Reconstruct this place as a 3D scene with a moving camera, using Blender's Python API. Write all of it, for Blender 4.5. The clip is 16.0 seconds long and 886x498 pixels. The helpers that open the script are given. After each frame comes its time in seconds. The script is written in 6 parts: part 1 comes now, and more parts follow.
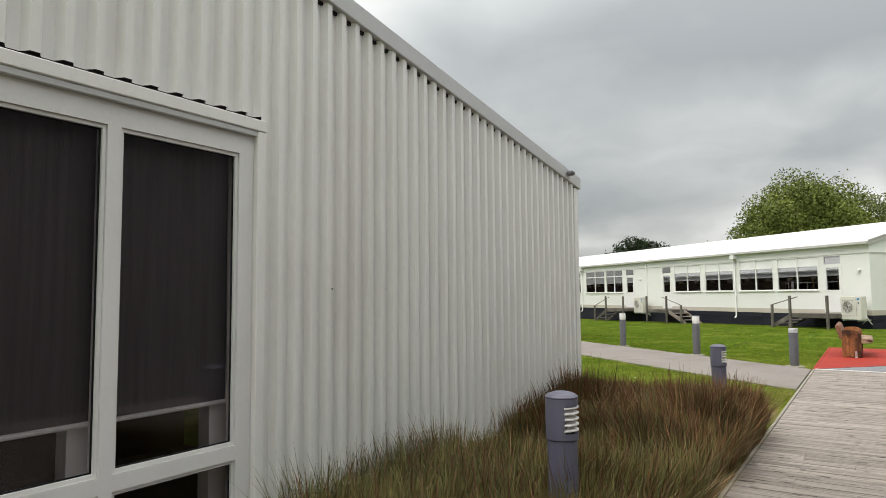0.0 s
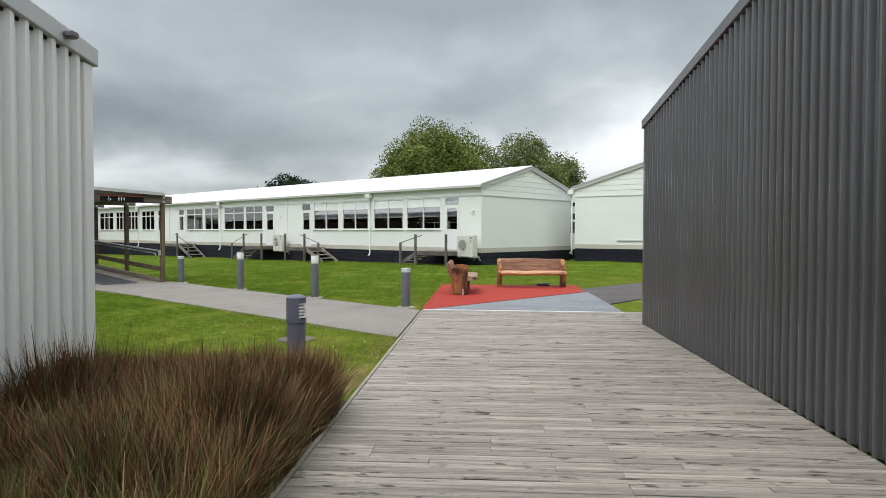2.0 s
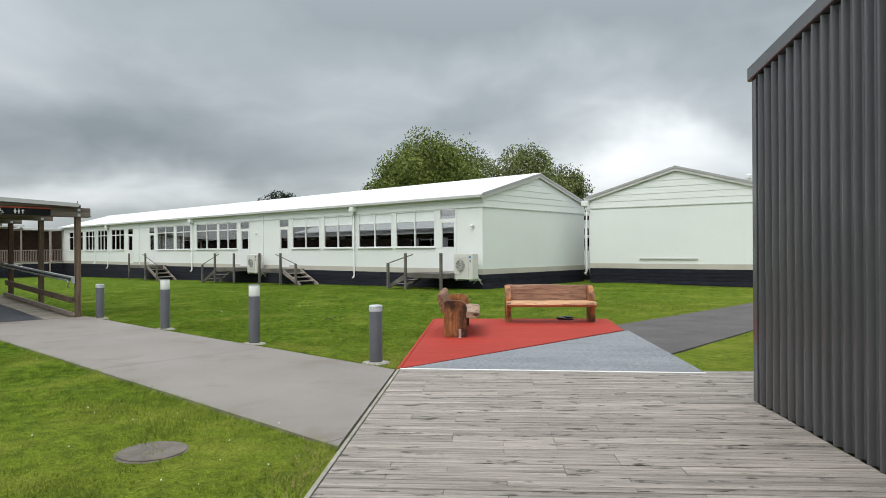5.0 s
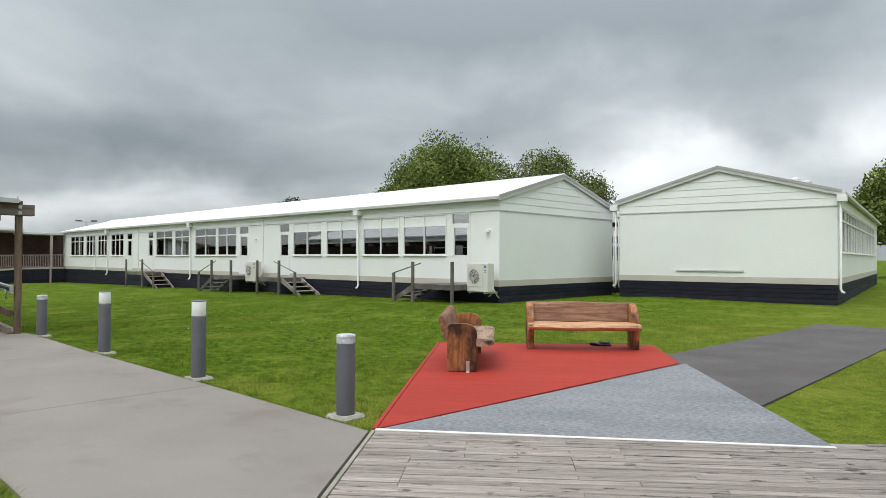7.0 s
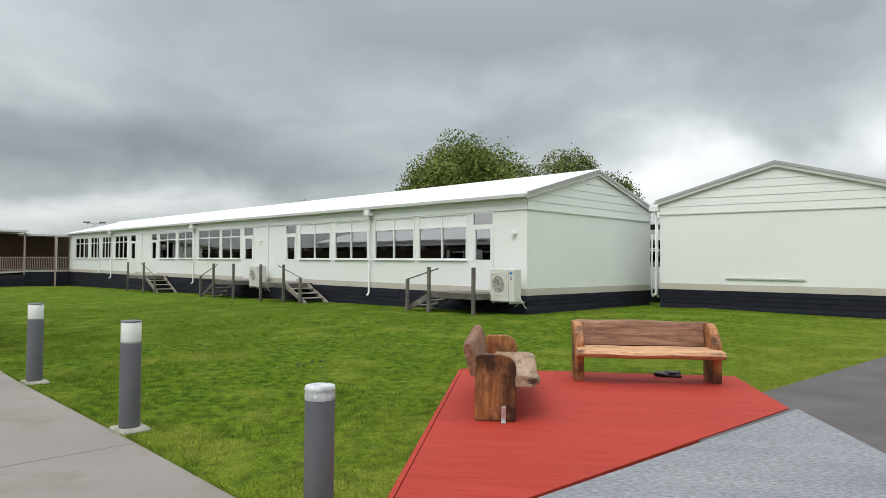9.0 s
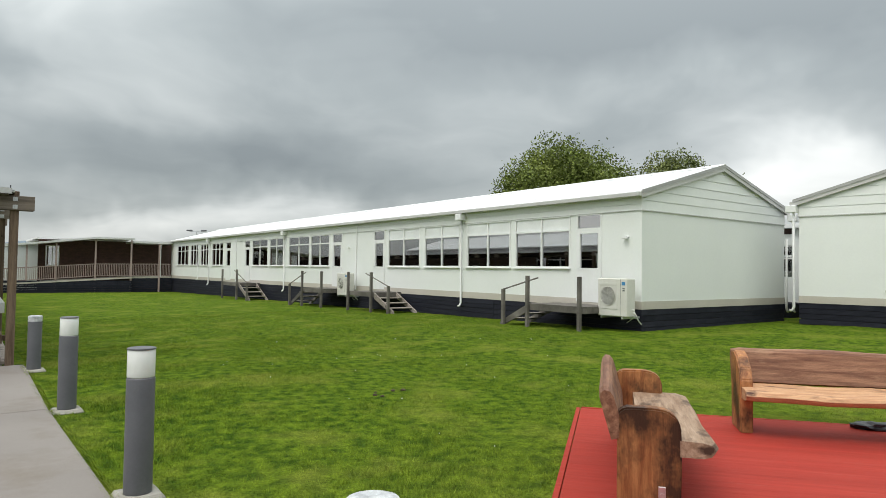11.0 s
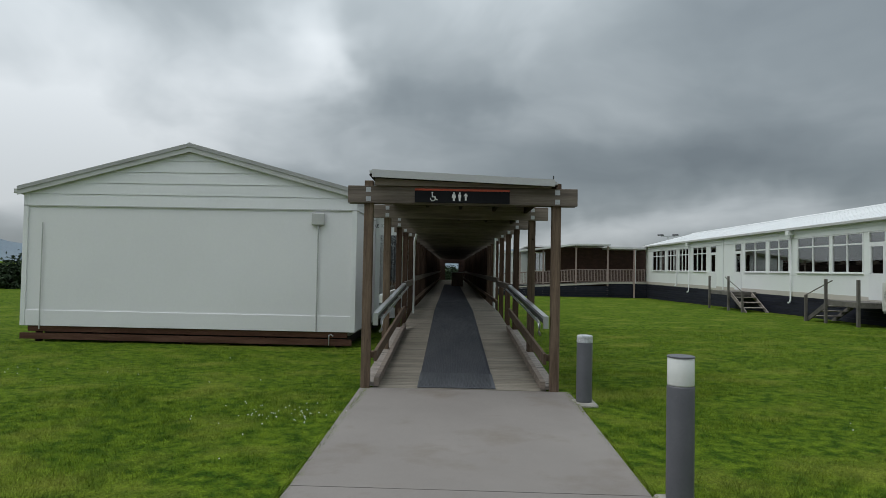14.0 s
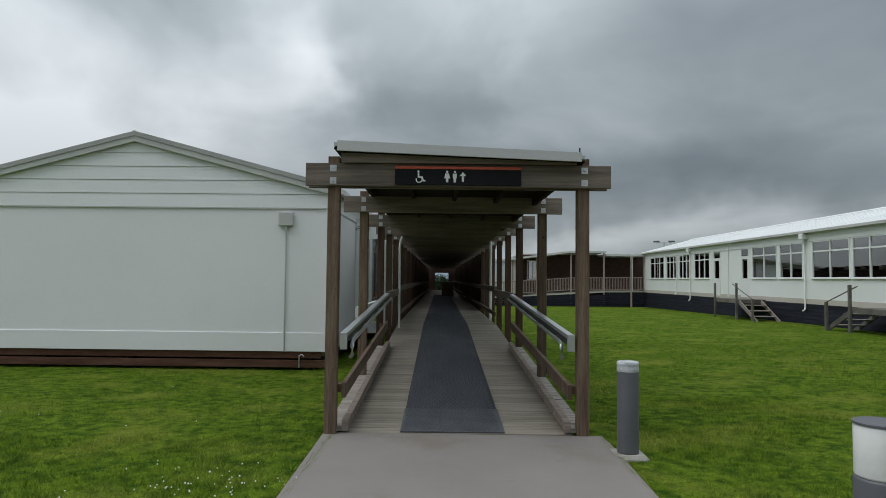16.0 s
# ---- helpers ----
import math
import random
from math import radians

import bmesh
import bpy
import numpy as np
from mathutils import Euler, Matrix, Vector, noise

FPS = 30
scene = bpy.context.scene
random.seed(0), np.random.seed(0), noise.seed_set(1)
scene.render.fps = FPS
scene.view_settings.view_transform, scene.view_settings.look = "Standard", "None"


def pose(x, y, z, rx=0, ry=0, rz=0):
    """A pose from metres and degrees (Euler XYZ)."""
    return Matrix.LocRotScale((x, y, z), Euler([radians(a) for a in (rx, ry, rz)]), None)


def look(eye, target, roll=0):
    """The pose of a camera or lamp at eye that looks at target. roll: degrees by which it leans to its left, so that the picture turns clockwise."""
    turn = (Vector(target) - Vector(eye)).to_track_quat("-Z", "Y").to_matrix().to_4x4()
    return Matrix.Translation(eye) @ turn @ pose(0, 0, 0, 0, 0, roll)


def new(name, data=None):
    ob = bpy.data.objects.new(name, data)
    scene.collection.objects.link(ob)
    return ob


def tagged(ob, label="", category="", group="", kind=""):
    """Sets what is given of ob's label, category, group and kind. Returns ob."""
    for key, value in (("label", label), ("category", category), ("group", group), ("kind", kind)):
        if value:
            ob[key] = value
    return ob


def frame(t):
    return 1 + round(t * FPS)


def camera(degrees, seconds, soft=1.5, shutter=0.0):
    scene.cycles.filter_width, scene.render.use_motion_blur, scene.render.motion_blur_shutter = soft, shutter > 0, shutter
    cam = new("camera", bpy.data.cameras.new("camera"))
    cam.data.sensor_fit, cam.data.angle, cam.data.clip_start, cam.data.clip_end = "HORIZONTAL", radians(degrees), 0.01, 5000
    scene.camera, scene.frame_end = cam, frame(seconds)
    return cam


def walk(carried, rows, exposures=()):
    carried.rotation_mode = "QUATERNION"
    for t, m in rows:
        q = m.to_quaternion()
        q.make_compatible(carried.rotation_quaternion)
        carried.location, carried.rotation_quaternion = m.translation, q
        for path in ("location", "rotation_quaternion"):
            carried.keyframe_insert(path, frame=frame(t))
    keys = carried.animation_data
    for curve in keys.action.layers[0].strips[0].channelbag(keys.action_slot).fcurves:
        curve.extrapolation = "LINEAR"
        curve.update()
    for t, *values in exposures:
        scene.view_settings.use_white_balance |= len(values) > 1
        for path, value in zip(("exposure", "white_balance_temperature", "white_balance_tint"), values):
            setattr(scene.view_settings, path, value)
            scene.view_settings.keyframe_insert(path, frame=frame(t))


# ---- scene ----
cam = camera(68.5, 16.0, soft=0.65)
PATH = [
    (0, (1.281, -0.749, 1.691), (1.079, 1.236, 1.834), -0.5),
    (0.5, (1.671, -0.195, 1.688), (1.846, 1.793, 1.81), -0.3),
    (1, (2.027, 0.38, 1.685), (2.586, 2.298, 1.782), -0.0),
    (1.5, (2.425, 1.033, 1.658), (3.214, 2.871, 1.644), -0.3),
    (2, (2.776, 1.695, 1.656), (3.58, 3.526, 1.604), 0.1),
    (2.5, (3.191, 2.311, 1.675), (3.996, 4.141, 1.629), -0.1),
    (3, (3.517, 2.956, 1.696), (4.326, 4.785, 1.659), -0.1),
    (3.5, (3.86, 3.613, 1.689), (4.67, 5.441, 1.663), -0.0),
    (4, (4.195, 4.313, 1.717), (5.019, 6.136, 1.712), 0.1),
    (4.2, (4.319, 4.654, 1.714), (5.135, 6.48, 1.705), -0.1),
    (6.3, (5.635, 7.426, 1.656), (6.404, 9.272, 1.688), 0.2),
    (6.5, (5.774, 7.68, 1.671), (6.531, 9.531, 1.695), 0.3),
    (7, (6.158, 8.408, 1.672), (6.915, 10.26, 1.701), 0.2),
    (7.5, (6.376, 9.124, 1.646), (7.129, 10.977, 1.681), 0.2),
    (8, (6.651, 9.754, 1.645), (7.397, 11.61, 1.681), 0.3),
    (8.2, (6.699, 9.971, 1.661), (7.429, 11.832, 1.699), 0.5),
    (10.5, (7.698, 12.500, 1.690), (8.375, 14.382, 1.741), 0.3),
    (11, (7.562, 12.933, 1.678), (8.002, 14.883, 1.743), 0.8),
    (11.5, (7.289, 13.499, 1.633), (7.341, 15.498, 1.692), 1.2),
    (12, (6.957, 14.013, 1.604), (6.626, 15.985, 1.668), 1.2),
    (12.5, (6.588, 14.587, 1.598), (5.862, 16.45, 1.66), 1.3),
    (13, (6.237, 15.113, 1.62), (5.383, 16.92, 1.682), 1.0),
    (13.5, (5.852, 15.648, 1.653), (4.989, 17.452, 1.712), 0.9),
    (14, (5.488, 16.225, 1.685), (4.618, 18.025, 1.744), 1.1),
    (14.5, (5.177, 16.716, 1.678), (4.316, 18.519, 1.754), 0.9),
    (15, (4.951, 17.255, 1.662), (4.096, 19.061, 1.74), 0.7),
    (15.5, (4.689, 17.772, 1.647), (3.843, 19.583, 1.73), 0.9),
    (16, (4.492, 18.267, 1.618), (3.652, 20.08, 1.709), 0.6),
]
walk(cam, [(t, look(eye, target, roll)) for t, eye, target, roll in PATH],
     exposures=[(0, 0.45, 7100, 14), (0.5, 0.20, 6800, 13), (1.3, 0.34, 6600, 12), (4, 0.30, 6550, 11), (8, 0.27, 6580, 11), (11, 0.30, 6780, 10), (12.0, -0.12, 6550, 10), (12.8, -0.40, 6320, 9.5), (16, -0.38, 6320, 9.5)])

# ---- world, sun ----
SUN_DIR = Vector((-0.40, -0.36, 0.84)).normalized()
world = bpy.data.worlds.new("overcast_sky")
scene.world = world
world.use_nodes = True


def node(nt, kind, **values):
    n = nt.nodes.new(kind)
    for key, value in values.items():
        n.inputs[key.replace("_", " ")].default_value = value
    return n


CLOUD_BANKS = (
    (98, 16, 13, 4.0, 0.04), (60, 15, 9, 2.5, 0.05), (73, 21, 9, 3.5, -0.07), (91, 7.5, 17, 2.5, -0.08), (44, 20, 13, 6, -0.20),
    (45, 9, 12, 2.2, 0.08), (38, 4, 18, 4, 0.05), (87, 4.2, 9, 1.6, 0.10), (147, 14, 15, 9, 0.21), (126, 19, 7, 5, 0.17),
    (115.5, 15.5, 8, 3.6, -0.15), (110, 12.5, 6, 1.8, 0.07), (99, 9, 13, 2.4, -0.05), (103, 3, 12, 1.6, 0.12), (66, 9, 10, 2.5, -0.05),
    (60, 20, 14, 6, -0.08), (164, 7, 22, 5.5, 0.26), (57, 6.5, 12, 1.8, 0.12), (40, 8, 12, 3.0, 0.09), (88, 18, 10, 5, -0.05),
)


def sky():
    nt = world.node_tree
    nt.nodes.clear()
    out = nt.nodes.new("ShaderNodeOutputWorld")
    air = nt.nodes.new("ShaderNodeTexSky")
    air.sky_type, air.sun_disc = "NISHITA", False
    air.sun_elevation = math.asin(SUN_DIR.z)
    air.sun_rotation = math.atan2(SUN_DIR.x, SUN_DIR.y)
    bg_air = nt.nodes.new("ShaderNodeBackground")
    bg_air.inputs["Strength"].default_value = 0.1
    nt.links.new(air.outputs[0], bg_air.inputs["Color"])
    co = nt.nodes.new("ShaderNodeTexCoord")
    sep = nt.nodes.new("ShaderNodeSeparateXYZ")
    nt.links.new(co.outputs["Generated"], sep.inputs[0])

    def calc(op, a, b=None, c=None):
        n = nt.nodes.new("ShaderNodeMath")
        n.operation = op
        for i, v in enumerate((a, b, c)):
            if v is None:
                continue
            if isinstance(v, (int, float)):
                n.inputs[i].default_value = v
            else:
                nt.links.new(v, n.inputs[i])
        return n.outputs[0]

    up = calc("MAXIMUM", sep.outputs["Z"], 0.0)
    den = calc("ADD", up, 0.30)
    px = calc("ADD", calc("DIVIDE", sep.outputs["X"], den), 5.3)
    py = calc("ADD", calc("DIVIDE", sep.outputs["Y"], den), -2.1)
    comb = nt.nodes.new("ShaderNodeCombineXYZ")
    nt.links.new(px, comb.inputs[0])
    nt.links.new(py, comb.inputs[1])
    # warp the cloud field so that the masses have soft curled edges
    warp = node(nt, "ShaderNodeTexNoise", Scale=1.3, Detail=3.0, Roughness=0.5)
    nt.links.new(comb.outputs[0], warp.inputs["Vector"])
    add = nt.nodes.new("ShaderNodeVectorMath")
    add.operation = "MULTIPLY_ADD"
    add.inputs[1].default_value = (0.7, 0.7, 0.0)
    nt.links.new(warp.outputs["Color"], add.inputs[0])
    nt.links.new(comb.outputs[0], add.inputs[2])
    big = node(nt, "ShaderNodeTexNoise", Scale=0.8, Detail=3.0, Roughness=0.42)
    fine = node(nt, "ShaderNodeTexNoise", Scale=2.6, Detail=4.0, Roughness=0.5)
    for n in (big, fine):
        nt.links.new(add.outputs[0], n.inputs["Vector"])
    mass = calc("MULTIPLY_ADD", fine.outputs[0], 0.24, calc("MULTIPLY", big.outputs[0], 0.66))
    mass = calc("ADD", mass, 0.11)
    # broad cloud banks and breaks: bearing, height, widths in degrees, and how much lighter or darker
    puff = node(nt, "ShaderNodeTexNoise", Scale=4.5, Detail=4.0, Roughness=0.55)
    nt.links.new(co.outputs["Generated"], puff.inputs["Vector"])
    psep = nt.nodes.new("ShaderNodeSeparateColor")
    nt.links.new(puff.outputs["Color"], psep.inputs[0])
    bearing = calc("MULTIPLY", calc("ARCTAN2", sep.outputs["Y"], sep.outputs["X"]), 180 / math.pi)
    bearing = calc("ADD", bearing, calc("MULTIPLY_ADD", psep.outputs[0], 26.0, -13.0))
    height = calc("MULTIPLY", calc("ARCSINE", sep.outputs["Z"]), 180 / math.pi)
    height = calc("ADD", height, calc("MULTIPLY_ADD", psep.outputs[1], 10.0, -5.0))
    for b0, h0, sb, sh, amp in CLOUD_BANKS:
        qa = calc("POWER", calc("ABSOLUTE", calc("MULTIPLY_ADD", bearing, 1 / sb, -b0 / sb)), 2.0)
        qb = calc("POWER", calc("ABSOLUTE", calc("MULTIPLY_ADD", height, 1 / sh, -h0 / sh)), 2.0)
        mass = calc("MULTIPLY_ADD", calc("EXPONENT", calc("MULTIPLY", calc("ADD", qa, qb), -1.0)), amp, mass)
    # a brighter veil round the hidden sun and just over the horizon
    dot = nt.nodes.new("ShaderNodeVectorMath")
    dot.operation = "DOT_PRODUCT"
    dot.inputs[1].default_value = SUN_DIR
    nt.links.new(co.outputs["Generated"], dot.inputs[0])
    veil = calc("POWER", calc("MAXIMUM", dot.outputs["Value"], 0.0), 3.0)
    low = calc("POWER", calc("SUBTRACT", 1.0, up), 22.0)
    mass = calc("ADD", mass, calc("MULTIPLY", veil, 0.05))
    mass = calc("ADD", mass, calc("MULTIPLY", low, 0.07))
    ramp = nt.nodes.new("ShaderNodeValToRGB")
    e = ramp.color_ramp.elements
    e[0].position, e[0].color = 0.38, (0.205, 0.235, 0.252, 1)
    e[1].position, e[1].color = 0.84, (0.87, 0.905, 0.915, 1)
    for p, c in ((0.50, (0.285, 0.322, 0.338, 1)), (0.60, (0.40, 0.440, 0.455, 1)), (0.70, (0.59, 0.632, 0.648, 1))):
        k = e.new(p)
        k.color = c
    nt.links.new(mass, ramp.inputs[0])
    # an overcast sky is about three times as bright overhead as at the horizon
    gain = calc("MULTIPLY_ADD", calc("POWER", up, 1.5), 3.4, 0.86)
    zen = nt.nodes.new("ShaderNodeVectorMath")
    zen.operation = "SCALE"
    nt.links.new(ramp.outputs[0], zen.inputs[0])
    nt.links.new(gain, zen.inputs["Scale"])
    bg = nt.nodes.new("ShaderNodeBackground")
    bg.inputs["Strength"].default_value = 1.0
    nt.links.new(zen.outputs[0], bg.inputs["Color"])
    mix = nt.nodes.new("ShaderNodeMixShader")
    mix.inputs[0].default_value = 0.92
    nt.links.new(bg_air.outputs[0], mix.inputs[1])
    nt.links.new(bg.outputs[0], mix.inputs[2])
    nt.links.new(mix.outputs[0], out.inputs["Surface"])


sky()
sun_lamp = new("sun", bpy.data.lights.new("sun", "SUN"))
sun_lamp.data.energy, sun_lamp.data.angle, sun_lamp.data.color = 1.35, radians(40), (1.0, 0.97, 0.93)
sun_lamp.matrix_world = look(SUN_DIR * 50, (0, 0, 0))


# ---- materials ----
def mat(name, c1, c2, scale=3.0, rough=0.6, metal=0.0, bump=0.15, fine=60.0, stretch=(1, 1, 1), rand=0.0, speck=0.12,
        spec=0.5, third=None, third_scale=1.0, third_at=(0.58, 0.72), island=0.0, third_stretch=None):
    """Two-scale mottled paint or stuff: c1..c2 by broad noise, speck by fine noise, third as stains."""
    m = bpy.data.materials.new(name)
    m.use_nodes = True
    nt = m.node_tree
    b = nt.nodes["Principled BSDF"]
    b.inputs["Roughness"].default_value, b.inputs["Metallic"].default_value = rough, metal
    b.inputs["Specular IOR Level"].default_value = spec
    co = nt.nodes.new("ShaderNodeTexCoord")
    vec = co.outputs["Object"]
    info = nt.nodes.new("ShaderNodeObjectInfo")
    if rand:
        shift = nt.nodes.new("ShaderNodeVectorMath")
        shift.operation = "MULTIPLY_ADD"
        shift.inputs[1].default_value = (37.0, 53.0, 29.0)
        nt.links.new(info.outputs["Random"], shift.inputs[0])
        nt.links.new(vec, shift.inputs[2])
        vec = shift.outputs[0]
    raw = vec

    def scaled(by):
        sc = nt.nodes.new("ShaderNodeVectorMath")
        sc.operation = "MULTIPLY"
        sc.inputs[1].default_value = by
        nt.links.new(raw, sc.inputs[0])
        return sc.outputs[0]

    vec = scaled(stretch)
    vec3 = scaled(third_stretch) if third_stretch else vec

    def noise_at(s, detail=6.0, r=0.6, at=None):
        n = node(nt, "ShaderNodeTexNoise", Scale=s, Detail=detail, Roughness=r)
        nt.links.new(at or vec, n.inputs["Vector"])
        return n.outputs["Fac"]

    def mixed(fac, a, c, blend="MIX"):
        n = nt.nodes.new("ShaderNodeMix")
        n.data_type, n.blend_type = "RGBA", blend
        for sock, v in ((n.inputs[0], fac), (n.inputs[6], a), (n.inputs[7], c)):
            if isinstance(v, (int, float)):
                sock.default_value = v
            elif isinstance(v, tuple):
                sock.default_value = (*v, 1)
            else:
                nt.links.new(v, sock)
        return n.outputs[2]

    def steps(fac, lo, hi):
        n = node(nt, "ShaderNodeMapRange")
        n.inputs["From Min"].default_value, n.inputs["From Max"].default_value = lo, hi
        nt.links.new(fac, n.inputs["Value"])
        return n.outputs[0]

    col = mixed(steps(noise_at(scale), 0.34, 0.66), c1, c2)
    f = noise_at(fine, 4.0, 0.7)
    if third:
        col = mixed(steps(noise_at(third_scale, 5.0, 0.65, vec3), *third_at), col, third)
    val = node(nt, "ShaderNodeHueSaturation")
    nt.links.new(col, val.inputs["Color"])
    v = steps(f, 0.3, 0.7)
    amp = nt.nodes.new("ShaderNodeMath")
    amp.operation = "MULTIPLY_ADD"
    amp.inputs[1].default_value, amp.inputs[2].default_value = 2 * speck, 1 - speck
    nt.links.new(v, amp.inputs[0])
    last = amp.outputs[0]
    for src, k in ((info.outputs["Random"], rand), (None, island)):
        if not k:
            continue
        if src is None:
            geo = nt.nodes.new("ShaderNodeNewGeometry")
            src = geo.outputs["Random Per Island"]
        r = nt.nodes.new("ShaderNodeMath")
        r.operation = "MULTIPLY_ADD"
        r.inputs[1].default_value, r.inputs[2].default_value = 2 * k, 1 - k
        nt.links.new(src, r.inputs[0])
        mul = nt.nodes.new("ShaderNodeMath")
        mul.operation = "MULTIPLY"
        nt.links.new(last, mul.inputs[0])
        nt.links.new(r.outputs[0], mul.inputs[1])
        last = mul.outputs[0]
    nt.links.new(last, val.inputs["Value"])
    nt.links.new(val.outputs[0], b.inputs["Base Color"])
    if bump:
        bp = node(nt, "ShaderNodeBump", Strength=bump, Distance=0.01)
        nt.links.new(f, bp.inputs["Height"])
        nt.links.new(bp.outputs[0], b.inputs["Normal"])
    return m


def glass(name, tint=(0.82, 0.86, 0.86), ior=1.75):
    m = bpy.data.materials.new(name)
    m.use_nodes = True
    nt = m.node_tree
    nt.nodes.clear()
    out = nt.nodes.new("ShaderNodeOutputMaterial")
    tr = nt.nodes.new("ShaderNodeBsdfTransparent")
    tr.inputs[0].default_value = (*tint, 1)
    gl = node(nt, "ShaderNodeBsdfGlossy", Roughness=0.012)
    fr = node(nt, "ShaderNodeFresnel", IOR=ior)
    wav = node(nt, "ShaderNodeTexNoise", Scale=0.9, Detail=1.0)
    bp = node(nt, "ShaderNodeBump", Strength=0.05, Distance=0.02)
    nt.links.new(wav.outputs[0], bp.inputs["Height"])
    nt.links.new(bp.outputs[0], gl.inputs["Normal"])
    mx = nt.nodes.new("ShaderNodeMixShader")
    nt.links.new(fr.outputs[0], mx.inputs[0])
    nt.links.new(tr.outputs[0], mx.inputs[1])
    nt.links.new(gl.outputs[0], mx.inputs[2])
    nt.links.new(mx.outputs[0], out.inputs[0])
    return m




def turf(name, dark, mid, pale, blades):
    """Lawn colours at three sizes: broad worn patches, hand-sized clumps and single tufts."""
    m = bpy.data.materials.new(name)
    m.use_nodes = True
    nt = m.node_tree
    b = nt.nodes["Principled BSDF"]
    b.inputs["Roughness"].default_value, b.inputs["Specular IOR Level"].default_value = (0.7, 0.12) if blades else (0.95, 0.04)
    co = nt.nodes.new("ShaderNodeTexCoord").outputs["Object"]

    def band(scale, detail, lo, hi):
        n = node(nt, "ShaderNodeTexNoise", Scale=scale, Detail=detail, Roughness=0.6)
        nt.links.new(co, n.inputs["Vector"])
        r = nt.nodes.new("ShaderNodeMapRange")
        r.inputs["From Min"].default_value, r.inputs["From Max"].default_value = lo, hi
        nt.links.new(n.outputs[0], r.inputs["Value"])
        return r.outputs[0]

    def mixed(fac, a, c, blend="MIX"):
        n = nt.nodes.new("ShaderNodeMix")
        n.data_type, n.blend_type = "RGBA", blend
        for sock, v in ((n.inputs[0], fac), (n.inputs[6], a), (n.inputs[7], c)):
            if isinstance(v, (float, int)):
                sock.default_value = v
            elif isinstance(v, tuple):
                sock.default_value = (*v, 1)
            else:
                nt.links.new(v, sock)
        return n.outputs[2]

    clump = band(6.5, 4.0, 0.36, 0.62)
    tuft = band(38.0, 3.0, 0.30, 0.70)
    col = mixed(clump, dark, mid)
    along = nt.nodes.new("ShaderNodeVectorMath")
    along.operation = "DOT_PRODUCT"
    along.inputs[1].default_value = V_AX
    nt.links.new(co, along.inputs[0])
    dry = nt.nodes.new("ShaderNodeMapRange")
    for key, value in (("From Min", 15.0), ("From Max", 9.0), ("To Min", 0.0), ("To Max", 0.45)):
        dry.inputs[key].default_value = value
    nt.links.new(along.outputs["Value"], dry.inputs["Value"])
    worn = nt.nodes.new("ShaderNodeMath")
    worn.operation, worn.use_clamp = "ADD", True
    nt.links.new(band(0.8, 4.0, 0.50, 0.74), worn.inputs[0])
    nt.links.new(dry.outputs[0], worn.inputs[1])
    col = mixed(worn.outputs[0], col, pale)
    hsv = node(nt, "ShaderNodeHueSaturation")
    nt.links.new(col, hsv.inputs["Color"])
    amp = nt.nodes.new("ShaderNodeMath")
    amp.operation = "MULTIPLY_ADD"
    amp.inputs[1].default_value, amp.inputs[2].default_value = 0.8, 0.62
    if blades:
        geo = nt.nodes.new("ShaderNodeNewGeometry")
        nt.links.new(geo.outputs["Random Per Island"], amp.inputs[0])
    else:
        nt.links.new(tuft, amp.inputs[0])
        bp = node(nt, "ShaderNodeBump", Strength=0.9, Distance=0.03)
        both = nt.nodes.new("ShaderNodeMath")
        both.operation = "MULTIPLY_ADD"
        both.inputs[1].default_value = 0.6
        nt.links.new(tuft, both.inputs[0])
        nt.links.new(clump, both.inputs[2])
        nt.links.new(both.outputs[0], bp.inputs["Height"])
        nt.links.new(bp.outputs[0], b.inputs["Normal"])
    nt.links.new(amp.outputs[0], hsv.inputs["Value"])
    nt.links.new(hsv.outputs[0], b.inputs["Base Color"])
    return m


V_AX = Vector((-math.sin(radians(24)), math.cos(radians(24)), 0))
M_GRASS_SOIL = turf("lawn_turf", (0.030, 0.068, 0.006), (0.118, 0.178, 0.013), (0.170, 0.196, 0.028), False)
M_BLADE = turf("grass_blades", (0.054, 0.112, 0.009), (0.176, 0.244, 0.020), (0.236, 0.264, 0.046), True)
M_DECK = mat("weathered_decking", (0.182, 0.156, 0.136), (0.360, 0.316, 0.280), 0.9, 0.75, bump=0.6, fine=7, stretch=(1.3, 30, 30), rand=0.20,
             speck=0.27, third=(0.042, 0.034, 0.027), third_scale=3.2, third_at=(0.58, 0.66), third_stretch=(1.0, 3.2, 1.0))
M_LANDING = mat("grey_landing_timber", (0.085, 0.076, 0.066), (0.165, 0.150, 0.132), 2, 0.8, bump=0.3, fine=20, rand=0.15)
M_DECK_DARK = mat("deck_edging", (0.19, 0.175, 0.145), (0.30, 0.28, 0.23), 2, 0.8, bump=0.3, fine=20, rand=0.1)
M_TIMBER = mat("weathered_timber", (0.100, 0.066, 0.046), (0.205, 0.146, 0.102), 1.1, 0.8, bump=0.5, fine=7, stretch=(16, 16, 0.9), rand=0.22,
               speck=0.30, third=(0.035, 0.022, 0.014), third_scale=5.0, third_at=(0.64, 0.70), third_stretch=(1, 1, 0.7), spec=0.25)
M_BEAM = mat("weathered_beam", (0.118, 0.092, 0.074), (0.230, 0.186, 0.152), 1.1, 0.8, bump=0.4, fine=7, stretch=(0.9, 16, 16), rand=0.18, speck=0.2)
M_RAMP = mat("ramp_decking", (0.17, 0.145, 0.115), (0.29, 0.255, 0.205), 1.3, 0.8, bump=0.35, fine=8, stretch=(1.2, 24, 24), rand=0.2, speck=0.16)
